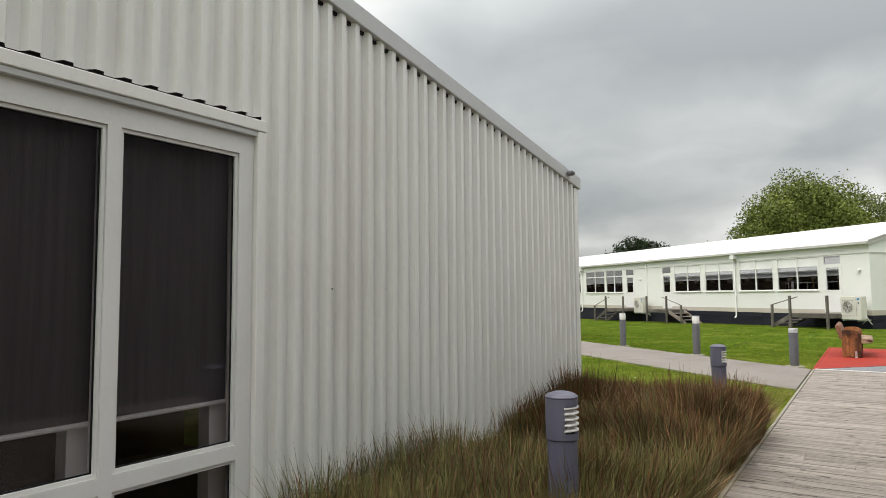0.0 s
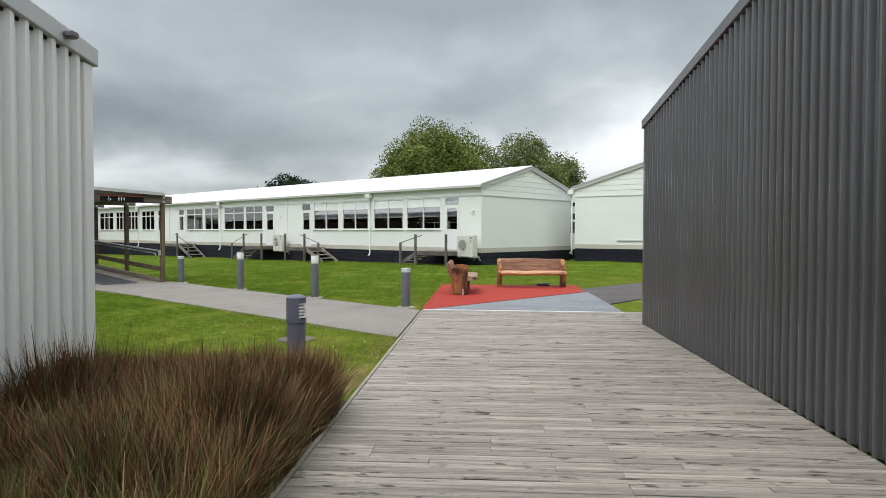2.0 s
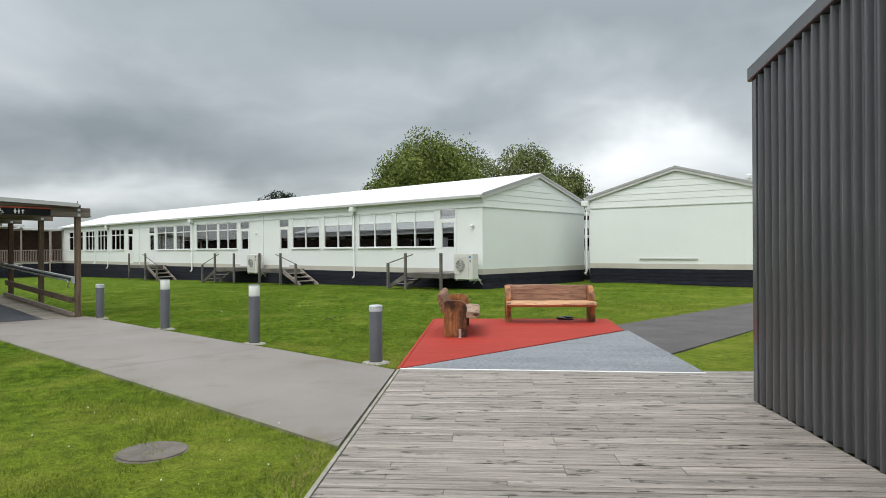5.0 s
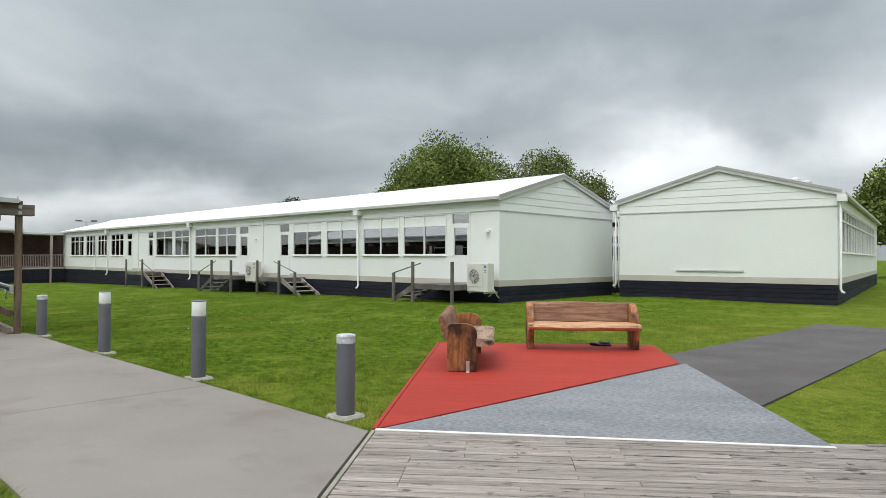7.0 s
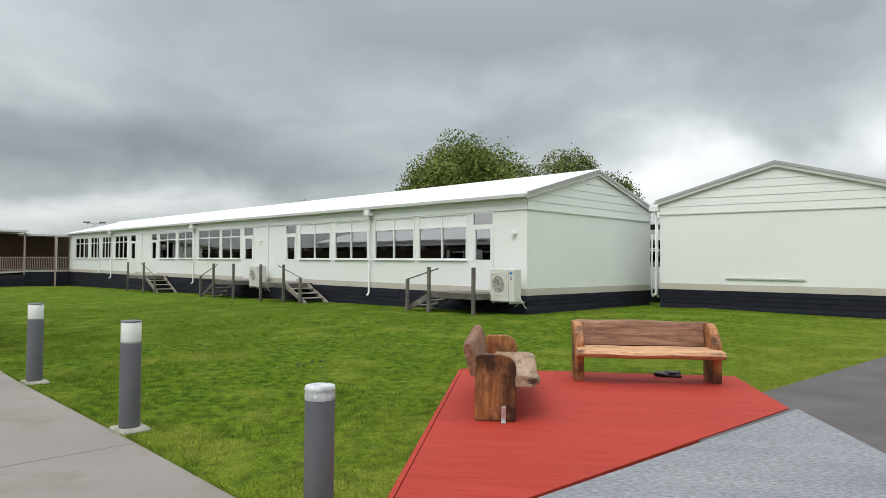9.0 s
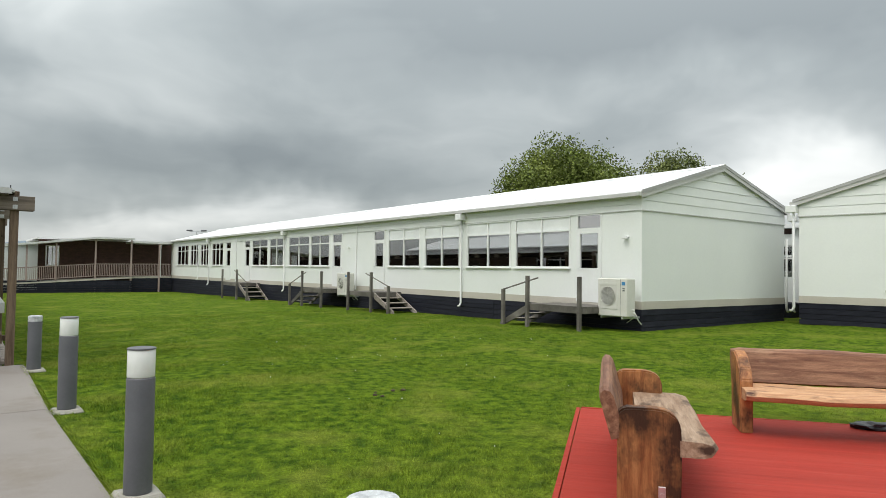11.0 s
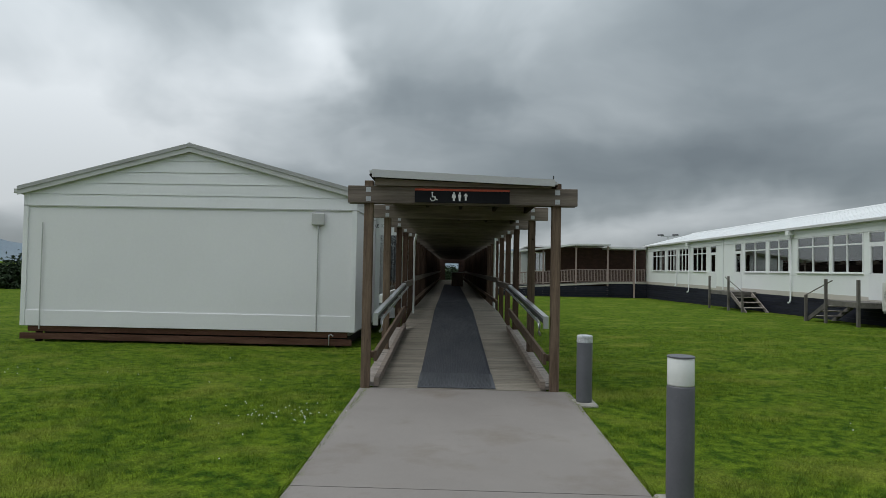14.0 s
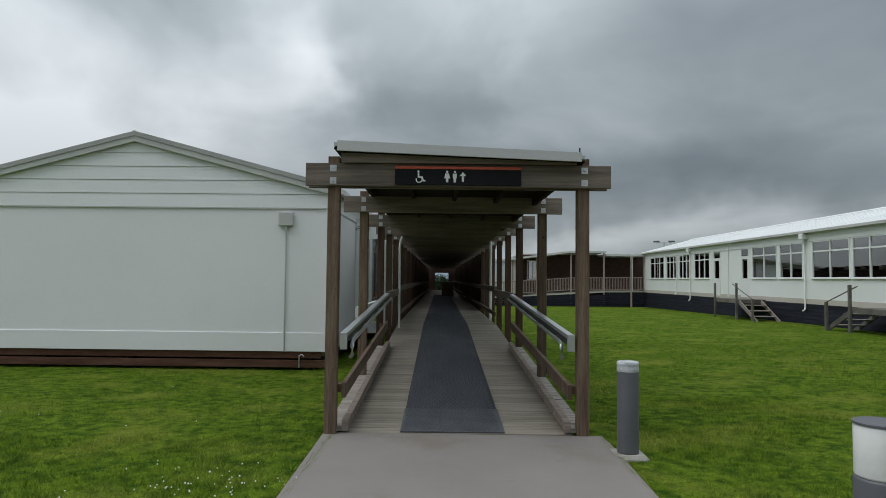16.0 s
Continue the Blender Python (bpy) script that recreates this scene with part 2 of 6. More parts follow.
# stained timber, darkened further to put in shade under the walkway roof
M_DARKWOOD = mat("stained_shade_timber", (0.016, 0.009, 0.0065), (0.030, 0.018, 0.013), 1.2, 0.8, spec=0.15, bump=0.2, fine=8, rand=0.2)
# copy of the weathered timber, darkened for shade inside the walkway
M_POST_SHADE = mat("shaded_brown_post", (0.062, 0.036, 0.025), (0.120, 0.074, 0.052), 1.1, 0.8, bump=0.4, fine=7, stretch=(16, 16, 0.9), rand=0.2, speck=0.22, spec=0.2)
M_BASEWOOD = mat("red_brown_bearer", (0.075, 0.034, 0.022), (0.14, 0.072, 0.050), 1.2, 0.8, spec=0.15, bump=0.3, fine=8, stretch=(0.7, 6, 6), rand=0.2, speck=0.25)
M_CONC = mat("path_concrete", (0.192, 0.169, 0.154), (0.228, 0.204, 0.186), 0.5, 0.85, bump=0.25, fine=110, speck=0.07,
             third=(0.165, 0.134, 0.108), third_scale=0.9, third_at=(0.54, 0.74))
M_PAD = mat("rough_concrete", (0.24, 0.225, 0.195), (0.38, 0.36, 0.32), 6, 0.9, bump=0.5, fine=70)
M_RED = mat("red_deck_paint", (0.290, 0.025, 0.016), (0.360, 0.038, 0.024), 1.0, 0.7, spec=0.2, bump=0.2, fine=9, stretch=(1.0, 18, 18), rand=0.05, speck=0.07,
            third=(0.36, 0.085, 0.06), third_scale=1.2, third_at=(0.6, 0.85))
M_GREY = mat("grey_rubber_surface", (0.178, 0.186, 0.202), (0.232, 0.240, 0.254), 1.2, 0.9, bump=0.9, fine=34, stretch=(0.5, 1.6, 1), speck=0.5, spec=0.2)
M_ASPH = mat("asphalt", (0.080, 0.072, 0.072), (0.115, 0.104, 0.103), 0.8, 0.9, bump=0.6, fine=80, speck=0.3, spec=0.2)
M_WALLW = mat("white_corrugated_steel", (0.73, 0.72, 0.695), (0.78, 0.77, 0.74), 0.6, 0.42, bump=0.04, fine=30, speck=0.03,
              third=(0.66, 0.63, 0.59), third_scale=0.7, third_at=(0.55, 0.85), stretch=(1, 1, 0.35))
M_FASCIA = mat("grey_steel_flashing", (0.47, 0.47, 0.47), (0.53, 0.53, 0.525), 0.8, 0.45, bump=0.05, fine=30, speck=0.04)
M_WALLD = mat("charcoal_corrugated_steel", (0.070, 0.070, 0.074), (0.100, 0.100, 0.104), 0.7, 0.20, spec=1.0, bump=0.04, fine=30, speck=0.05,
              third=(0.078, 0.072, 0.068), third_scale=0.6, third_at=(0.5, 0.8), stretch=(1, 1, 0.3))
M_PANEL = mat("white_cladding_paint", (0.745, 0.765, 0.745), (0.79, 0.81, 0.785), 0.35, 0.55, bump=0.05, fine=14, speck=0.015)
M_PANEL3 = mat("cool_white_cladding_paint", (0.80, 0.785, 0.80), (0.84, 0.825, 0.84), 0.35, 0.55, bump=0.05, fine=14, speck=0.015)
M_PLANK3 = mat("cool_white_weatherboard", (0.78, 0.775, 0.785), (0.825, 0.82, 0.83), 0.6, 0.55, bump=0.08, fine=10, rand=0.02, speck=0.02)
M_FENCE = mat("grey_green_fence_board", (0.075, 0.080, 0.068), (0.13, 0.135, 0.118), 1.2, 0.85, bump=0.3, fine=8, stretch=(12, 12, 0.9), rand=0.25, speck=0.15)
M_PLANKW = mat("white_weatherboard", (0.735, 0.755, 0.735), (0.785, 0.80, 0.78), 0.6, 0.55, bump=0.08, fine=10, rand=0.02, speck=0.02)
M_ROOF = mat("white_roof_steel", (0.70, 0.71, 0.705), (0.77, 0.78, 0.775), 0.4, 0.45, bump=0.05, fine=20, speck=0.02)
M_BARGE = mat("pale_grey_bargeboard", (0.46, 0.455, 0.445), (0.54, 0.535, 0.52), 0.7, 0.55, fine=20, speck=0.03)
M_BARGEC = mat("grey_barge_capping", (0.34, 0.335, 0.33), (0.41, 0.405, 0.40), 0.7, 0.5, fine=20, speck=0.03)
M_BAND = mat("beige_base_band", (0.46, 0.425, 0.37), (0.53, 0.49, 0.43), 0.6, 0.7, fine=20, speck=0.04)
M_SKIRT = mat("navy_skirting_board", (0.014, 0.015, 0.023), (0.025, 0.026, 0.037), 0.8, 0.7, spec=0.15, bump=0.15, fine=10, stretch=(3, 0.6, 6), rand=0.2, speck=0.1)
M_JOINERY = mat("white_window_joinery", (0.74, 0.75, 0.74), (0.80, 0.81, 0.80), 1.0, 0.45, fine=20, speck=0.02)
M_ALU = mat("pale_aluminium", (0.68, 0.67, 0.655), (0.74, 0.73, 0.715), 1.0, 0.4, metal=0.0, fine=30, speck=0.02)
M_GALV = mat("galvanised_rail", (0.55, 0.56, 0.57), (0.66, 0.67, 0.68), 3.0, 0.35, metal=0.85, fine=50, speck=0.06)
M_BLACKRAIL = mat("dark_rail_channel", (0.03, 0.03, 0.032), (0.05, 0.05, 0.052), 2.0, 0.4, fine=30)
M_BOLL = mat("bollard_grey_paint", (0.090, 0.090, 0.102), (0.116, 0.116, 0.128), 2.0, 0.5, bump=0.05, fine=40, speck=0.06,
             third=(0.16, 0.15, 0.15), third_scale=3, third_at=(0.6, 0.8))
M_BOLL2 = mat("bollard_blue_grey_paint", (0.098, 0.098, 0.142), (0.125, 0.125, 0.172), 2.0, 0.45, bump=0.04, fine=40, speck=0.05)
M_DIFF = mat("opal_diffuser", (0.70, 0.71, 0.69), (0.77, 0.78, 0.755), 3.0, 0.3, fine=30, speck=0.02)
M_TAPE = mat("worn_foil_tape", (0.35, 0.36, 0.38), (0.62, 0.63, 0.64), 14.0, 0.4, bump=0.6, fine=40, speck=0.2)
M_BENCH = mat("varnished_log_timber", (0.205, 0.070, 0.026), (0.43, 0.195, 0.078), 1.3, 0.5, bump=0.35, fine=9, stretch=(14, 14, 1.5), rand=0.15, speck=0.2,
              third=(0.050, 0.022, 0.012), third_scale=2.6, third_at=(0.43, 0.60), third_stretch=(1, 1, 0.7), spec=0.3)
M_BENCH_B = mat("dark_log_plank", (0.125, 0.052, 0.032), (0.300, 0.155, 0.095), 1.4, 0.55, bump=0.4, fine=9, stretch=(1.3, 14, 14), rand=0.12, speck=0.22,
                third=(0.36, 0.21, 0.13), third_scale=3.0, third_at=(0.58, 0.74), third_stretch=(0.5, 2, 2), spec=0.25)
M_BENCH_A = mat("greyed_log_plank", (0.22, 0.135, 0.085), (0.42, 0.30, 0.215), 1.6, 0.6, bump=0.4, fine=9, stretch=(1.3, 14, 14), rand=0.1, speck=0.2,
                third=(0.060, 0.034, 0.024), third_scale=2.6, third_at=(0.50, 0.66), third_stretch=(0.7, 1.5, 3.0), spec=0.2)
M_BENCH_X = mat("worn_log_plank", (0.34, 0.165, 0.085), (0.56, 0.335, 0.19), 1.6, 0.55, bump=0.35, fine=9, stretch=(1.3, 14, 14), rand=0.12, speck=0.18,
                third=(0.085, 0.040, 0.026), third_scale=3.0, third_at=(0.55, 0.68), third_stretch=(0.6, 1.5, 1.5), spec=0.25)
M_BRICK = mat("dark_red_brick", (0.050, 0.024, 0.018), (0.085, 0.040, 0.030), 2.0, 0.8, fine=8, stretch=(1, 1, 3), speck=0.25)
M_PALEROOF = mat("pale_roof_edge", (0.56, 0.56, 0.55), (0.64, 0.64, 0.63), 1.0, 0.6, fine=20)
M_BALU = mat("faded_brown_rail", (0.34, 0.25, 0.225), (0.42, 0.325, 0.295), 2.0, 0.75, fine=20, rand=0.12)
M_RUG = mat("dark_anti_slip_matting", (0.036, 0.038, 0.047), (0.055, 0.057, 0.067), 1.2, 0.85, spec=0.2, bump=0.8, fine=60, stretch=(2.2, 0.6, 1), speck=0.3)
M_RUG2 = mat("worn_anti_slip_matting", (0.068, 0.072, 0.082), (0.098, 0.102, 0.113), 1.2, 0.8, bump=0.8, fine=60, stretch=(2.2, 0.6, 1), speck=0.3)
M_BLACK = mat("sign_black", (0.008, 0.008, 0.010), (0.012, 0.012, 0.014), 2.0, 0.6, spec=0.15, fine=20)
M_SIGNRED = mat("sign_red", (0.50, 0.07, 0.03), (0.55, 0.09, 0.04), 2.0, 0.5, fine=20)
M_SIGNW = mat("sign_white", (0.75, 0.75, 0.74), (0.8, 0.8, 0.79), 2.0, 0.5, fine=20)
# near-black colour stands in for shade in rooms, linings and underfloor voids
M_DARK = mat("interior_shade", (0.022, 0.020, 0.020), (0.036, 0.033, 0.032), 1.0, 0.9, fine=10)
M_ROOM = mat("room_plaster", (0.32, 0.31, 0.29), (0.38, 0.37, 0.35), 0.6, 0.9, fine=10)
M_BLIND = mat("dark_roller_blind", (0.062, 0.054, 0.057), (0.082, 0.073, 0.077), 1.0, 0.85, bump=0.3, fine=14, stretch=(1, 30, 1), speck=0.08)
M_AC = mat("heat_pump_casing", (0.60, 0.59, 0.54), (0.67, 0.66, 0.61), 1.2, 0.5, fine=20, speck=0.03)
M_ACD = mat("fan_grille_dark", (0.10, 0.10, 0.10), (0.15, 0.15, 0.145), 3, 0.6, fine=20)
M_BLUE = mat("blue_label", (0.05, 0.22, 0.45), (0.06, 0.25, 0.48), 3, 0.5, fine=20)
M_SOIL = mat("bark_mulch", (0.050, 0.036, 0.022), (0.085, 0.062, 0.040), 5, 0.95, bump=1.0, fine=40, speck=0.4)
M_REED = mat("green_rush_stems", (0.078, 0.082, 0.026), (0.165, 0.150, 0.050), 1.5, 0.6, bump=0, fine=6, speck=0.2, spec=0.25, island=0.4)
M_REED_R = mat("rust_rush_tips", (0.085, 0.042, 0.022), (0.195, 0.100, 0.046), 1.5, 0.65, bump=0, fine=6, speck=0.2, spec=0.2, island=0.4)
M_REED_S = mat("straw_rush_stems", (0.28, 0.19, 0.10), (0.44, 0.32, 0.175), 1.5, 0.65, bump=0, fine=6, speck=0.2, spec=0.2, island=0.35)
M_LEAF = mat("tree_leaves", (0.098, 0.132, 0.026), (0.172, 0.208, 0.048), 0.35, 0.6, bump=0, fine=2, speck=0.25, spec=0.2, island=0.45)
M_LEAF2 = mat("pale_tree_leaves", (0.110, 0.138, 0.042), (0.175, 0.200, 0.068), 0.35, 0.6, bump=0, fine=2, speck=0.25, spec=0.2, island=0.45)
M_LEAFD = mat("dark_conifer_leaves", (0.018, 0.030, 0.016), (0.032, 0.048, 0.024), 0.35, 0.7, bump=0, fine=2, speck=0.2, spec=0.1, island=0.4)
M_BARK = mat("tree_bark", (0.09, 0.07, 0.05), (0.14, 0.11, 0.085), 2, 0.9, bump=0.6, fine=14, stretch=(4, 4, 0.7))
# blue-grey puts the haze of distance into the hills' colour
M_HILL = mat("haze_tinted_hills", (0.16, 0.20, 0.24), (0.20, 0.245, 0.28), 0.01, 1.0, bump=0, fine=0.2, speck=0.08)
M_IRON = mat("manhole_iron", (0.090, 0.074, 0.062), (0.155, 0.13, 0.11), 5, 0.75, bump=0.5, fine=50)
M_FLOWER = mat("white_clover", (0.72, 0.72, 0.68), (0.8, 0.8, 0.76), 9, 0.7, bump=0, fine=20)
M_BAG = mat("black_plastic_bag", (0.02, 0.022, 0.028), (0.04, 0.042, 0.05), 8, 0.3, bump=0.5, fine=20)
M_GLASS = glass("window_glass", ior=5.2)
# opaque white panes paint in the bright sky reflected by top lights
M_SKY_PANE = mat("white_sky_reflection", (0.70, 0.72, 0.71), (0.78, 0.80, 0.79), 1.5, 0.12, bump=0, fine=20, speck=0.02, spec=0.8)
M_GLASS_D = glass("tinted_glass", (0.95, 0.93, 0.94), 1.4)


# ---- mesh helpers ----
def thing(name, m, label, category, group="", kind=""):
    ob = new(name)
    ob.empty_display_size = 0.2
    ob.matrix_basis = m
    return tagged(ob, label, category, group, kind)


def finish(bm, mat_, name, smooth=False):
    me = bpy.data.meshes.new(name)
    if smooth:
        for f in bm.faces:
            f.smooth = True
    bm.to_mesh(me)
    bm.free()
    me.materials.append(mat_)
    return me


def part(name, bm, material, parent, label="", smooth=False, kind=""):
    ob = new(name, finish(bm, material, name, smooth))
    ob.parent = parent
    return tagged(ob, label, kind=kind)


def piece(name, me, parent, m):
    ob = new(name, me)
    ob.parent = parent
    ob.matrix_basis = m
    return ob


def box(bm, x0, x1, y0, y1, z0, z1, m=None, bevel=0.0):
    """Adds a box between the given limits, turned by m, with its edges rounded by bevel."""
    vs = [bm.verts.new((x, y, z)) for z in (z0, z1) for y in (y0, y1) for x in (x0, x1)]
    fs = [bm.faces.new([vs[i] for i in q]) for q in
          ((0, 2, 3, 1), (4, 5, 7, 6), (0, 1, 5, 4), (2, 6, 7, 3), (0, 4, 6, 2), (1, 3, 7, 5))]
    if bevel:
        r = bmesh.ops.bevel(bm, geom=list({e for f in fs for e in f.edges}), offset=bevel, segments=1, affect="EDGES")
        vs = list({v for f in r["faces"] for v in f.verts} | {v for v in vs if v.is_valid})
    if m is not None:
        bmesh.ops.transform(bm, matrix=m, verts=[v for v in vs if v.is_valid])
    return bm


def boxes(*rows, bevel=0.0):
    bm = bmesh.new()
    for r in rows:
        box(bm, *r, bevel=bevel)
    return bm


def prism(bm, pts, y0, y1, axis="y"):
    """Extrudes the outline pts, (a, b) pairs, between y0 and y1 along an axis: y takes (x, z), x takes (y, z), z takes (x, y)."""
    def at(p, k):
        return {"y": (p[0], k, p[1]), "x": (k, p[0], p[1]), "z": (p[0], p[1], k)}[axis]
    a, b = [bm.verts.new(at(p, y0)) for p in pts], [bm.verts.new(at(p, y1)) for p in pts]
    n = len(pts)
    bm.faces.new(a[::-1])
    bm.faces.new(b)
    for i in range(n):
        bm.faces.new((a[i], a[(i + 1) % n], b[(i + 1) % n], b[i]))
    bmesh.ops.recalc_face_normals(bm, faces=bm.faces)
    return bm


def lathe(bm, rings, n=24, at=(0, 0, 0)):
    """A turned solid from (radius, height) rings, closed at both ends."""
    loops = []
    for r, z in rings:
        loops.append([bm.verts.new((at[0] + r * math.cos(2 * math.pi * i / n), at[1] + r * math.sin(2 * math.pi * i / n), at[2] + z)) for i in range(n)])
    for a, b in zip(loops, loops[1:]):
        for i in range(n):
            bm.faces.new((a[i], a[(i + 1) % n], b[(i + 1) % n], b[i]))
    bm.faces.new(loops[0][::-1])
    bm.faces.new(loops[-1])
    return bm


def tube(bm, pts, r, n=8):
    """A pipe of radius r along the points."""
    pts = [Vector(p) for p in pts]
    loops = []
    for i, p in enumerate(pts):
        d = (pts[min(i + 1, len(pts) - 1)] - pts[max(i - 1, 0)]).normalized()
        q = d.to_track_quat("Z", "Y")
        rad = r[i] if isinstance(r, (list, tuple)) else r
        loops.append([bm.verts.new(p + q @ Vector((rad * math.cos(2 * math.pi * k / n), rad * math.sin(2 * math.pi * k / n), 0))) for k in range(n)])
    for a, b in zip(loops, loops[1:]):
        for i in range(n):
            bm.faces.new((a[i], a[(i + 1) % n], b[(i + 1) % n], b[i]))
    bm.faces.new(loops[0][::-1])
    bm.faces.new(loops[-1])
    return bm


def soup(name, verts, faces, material):
    """A mesh from numpy arrays of vertices and of equal-sided faces."""
    me = bpy.data.meshes.new(name)
    nv, (nf, k) = len(verts), faces.shape
    me.vertices.add(nv)
    me.vertices.foreach_set("co", verts.astype(np.float32).ravel())
    me.loops.add(nf * k)
    me.loops.foreach_set("vertex_index", faces.astype(np.int32).ravel())
    me.polygons.add(nf)
    me.polygons.foreach_set("loop_start", np.arange(0, nf * k, k, dtype=np.int32))
    me.polygons.foreach_set("loop_total", np.full(nf, k, dtype=np.int32))
    me.update(calc_edges=True)
    me.materials.append(material)
    return me


def corrugated(y0, y1, z0, z1, pitch=0.16, depth=0.052, holes=(), rise=0.0, prof=None):
    """An upright sheet in the plane x = 0 with trapezoid ribs towards +x; holes are (y0, y1, z0, z1). The top edge rises by rise per metre towards -y."""
    bm = bmesh.new()
    prof = prof or ((0.0, 0.0), (0.30, 0.0), (0.39, 0.55), (0.46, 1.0), (0.76, 1.0), (0.83, 0.5), (0.92, 0.0))
    ys = []
    k = math.floor(y0 / pitch)
    while k * pitch < y1:
        ys += [((k + a) * pitch, b * depth) for a, b in prof if y0 <= (k + a) * pitch <= y1]
        k += 1
    zs = sorted({z0, z1, *[z for h in holes for z in h[2:]]})
    for za, zb in zip(zs, zs[1:]):
        prev = None
        for y, x in ys:
            cur = (bm.verts.new((x, y, za)), bm.verts.new((x, y, zb - (rise * y if zb == z1 else 0))))
            if prev:
                ym, zm = (y + prev[0].co.y) / 2, (za + zb) / 2
                if not any(h[0] < ym < h[1] and h[2] < zm < h[3] for h in holes):
                    bm.faces.new((prev[0], cur[0], cur[1], prev[1]))
            prev = cur
    bmesh.ops.delete(bm, geom=[v for v in bm.verts if not v.link_faces], context="VERTS")
    return bm


def pierced(bm, x0, x1, y0, y1, z0, z1, holes):
    """A slab in one piece along y and z with rectangular openings (y0, y1, z0, z1) right through it."""
    ys = sorted({y0, y1, *[k for h in holes for k in h[:2] if y0 < k < y1]})
    zs = sorted({z0, z1, *[k for h in holes for k in h[2:] if z0 < k < z1]})
    vs = {}

    def vert(x, i, j):
        if (x, i, j) not in vs:
            vs[x, i, j] = bm.verts.new((x, ys[i], zs[j]))
        return vs[x, i, j]

    def solid(i, j):
        if not (0 <= i < len(ys) - 1 and 0 <= j < len(zs) - 1):
            return False
        ym, zm = (ys[i] + ys[i + 1]) / 2, (zs[j] + zs[j + 1]) / 2
        return not any(h[0] < ym < h[1] and h[2] < zm < h[3] for h in holes)

    for i in range(len(ys) - 1):
        for j in range(len(zs) - 1):
            if not solid(i, j):
                continue
            c = ((i, j), (i + 1, j), (i + 1, j + 1), (i, j + 1))
            bm.faces.new([vert(x1, *k) for k in c])
            bm.faces.new([vert(x0, *k) for k in c[::-1]])
            for (p, q), n in zip(((c[0], c[1]), (c[1], c[2]), (c[2], c[3]), (c[3], c[0])), ((i, j - 1), (i + 1, j), (i, j + 1), (i - 1, j))):
                if not solid(*n):
                    bm.faces.new((vert(x0, *p), vert(x0, *q), vert(x1, *q), vert(x1, *p)))
    return bm


# frames of the plan
FU = pose(0, 0, 0, 0, 0, 24)
FD = pose(7.98, 14.56, 0, 0, 0, -27.4)
FW = FD @ pose(-2.32, -8.06, 0)
FK = FU @ pose(11.59, 21.76, 0, 0, 0, 1.1) @ pose(-11.59, -21.76, 0)
F2 = pose(23.04, 30.48, 0.13, 0, 0, -58.6)
FU_I, FD_I, FW_I = FU.inverted(), FD.inverted(), FW.inverted()


def ground_height(x, y):
    """Height of the lawn; x, y are numpy arrays in the world."""
    c, s = math.cos(radians(24)), math.sin(radians(24))
    u, v = x * c + y * s, -x * s + y * c
    left = np.interp(v, (14, 20, 28, 50, 90), (-0.03, -0.07, -0.27, -0.42, -0.55))
    mid = np.interp(v, (5, 21.6, 28, 40, 68, 90), (-0.03, -0.03, -0.2, -0.33, -0.5, -0.55))
    right = np.interp(v, (4, 12, 20, 25, 38, 50, 68, 90), (-0.03, 0.0, 0.10, 0.04, -0.14, -0.26, -0.5, -0.55))
    right = right + 0.12 * np.clip((u - 27.5) / 4, 0, 1) * np.clip((20 - v) / 3, 0, 1)
    a, b = np.clip((u - 8.5) / 1.7, 0, 1), np.clip((u - 13.4) / 8.0, 0, 1)
    return (left * (1 - a) + mid * a) * (1 - b) + right * b


# ---- ground and paving ----
def ground():
    fine = np.arange(-14, 46.1, 0.6)
    far = np.array([1.5, 4, 8, 15, 30, 60, 120, 300, 700, 1500, 3000])
    us = np.concatenate((fine[0] - far[::-1], fine, fine[-1] + far))
    vfine = np.arange(-22, 75.1, 0.6)
    vs = np.concatenate((vfine[0] - far[::-1], vfine, vfine[-1] + far))
    uu, vv = np.meshgrid(us, vs, indexing="ij")
    c, s = math.cos(radians(24)), math.sin(radians(24))
    x, y = uu * c - vv * s, uu * s + vv * c
    z = ground_height(x, y)
    z += 0.012 * np.sin(x * 1.7 + 2 * np.sin(y * 0.9)) * np.sin(y * 1.3 + 1.5 * np.sin(x * 0.7)) - 0.012
    n = len(vs)
    i, j = np.meshgrid(np.arange(len(us) - 1), np.arange(n - 1), indexing="ij")
    a = (i * n + j).ravel()
    faces = np.stack((a, a + n, a + n + 1, a + 1), 1)
    ob = new("ground", soup("ground", np.stack((x.ravel(), y.ravel(), z.ravel()), 1), faces, M_GRASS_SOIL))
    for p in ob.data.polygons:
        p.use_smooth = True
    tagged(ob, "green mown lawn with patches of paler grass", "lawn", kind="structure")


ground()


def slab(name, m, outline, z0, z1, material, label, category, bevel=0.0):
    bm = prism(bmesh.new(), outline, z0, z1, "z")
    ob = new(name, finish(bm, material, name))
    ob.matrix_basis = m
    return tagged(ob, label, category, kind="structure")


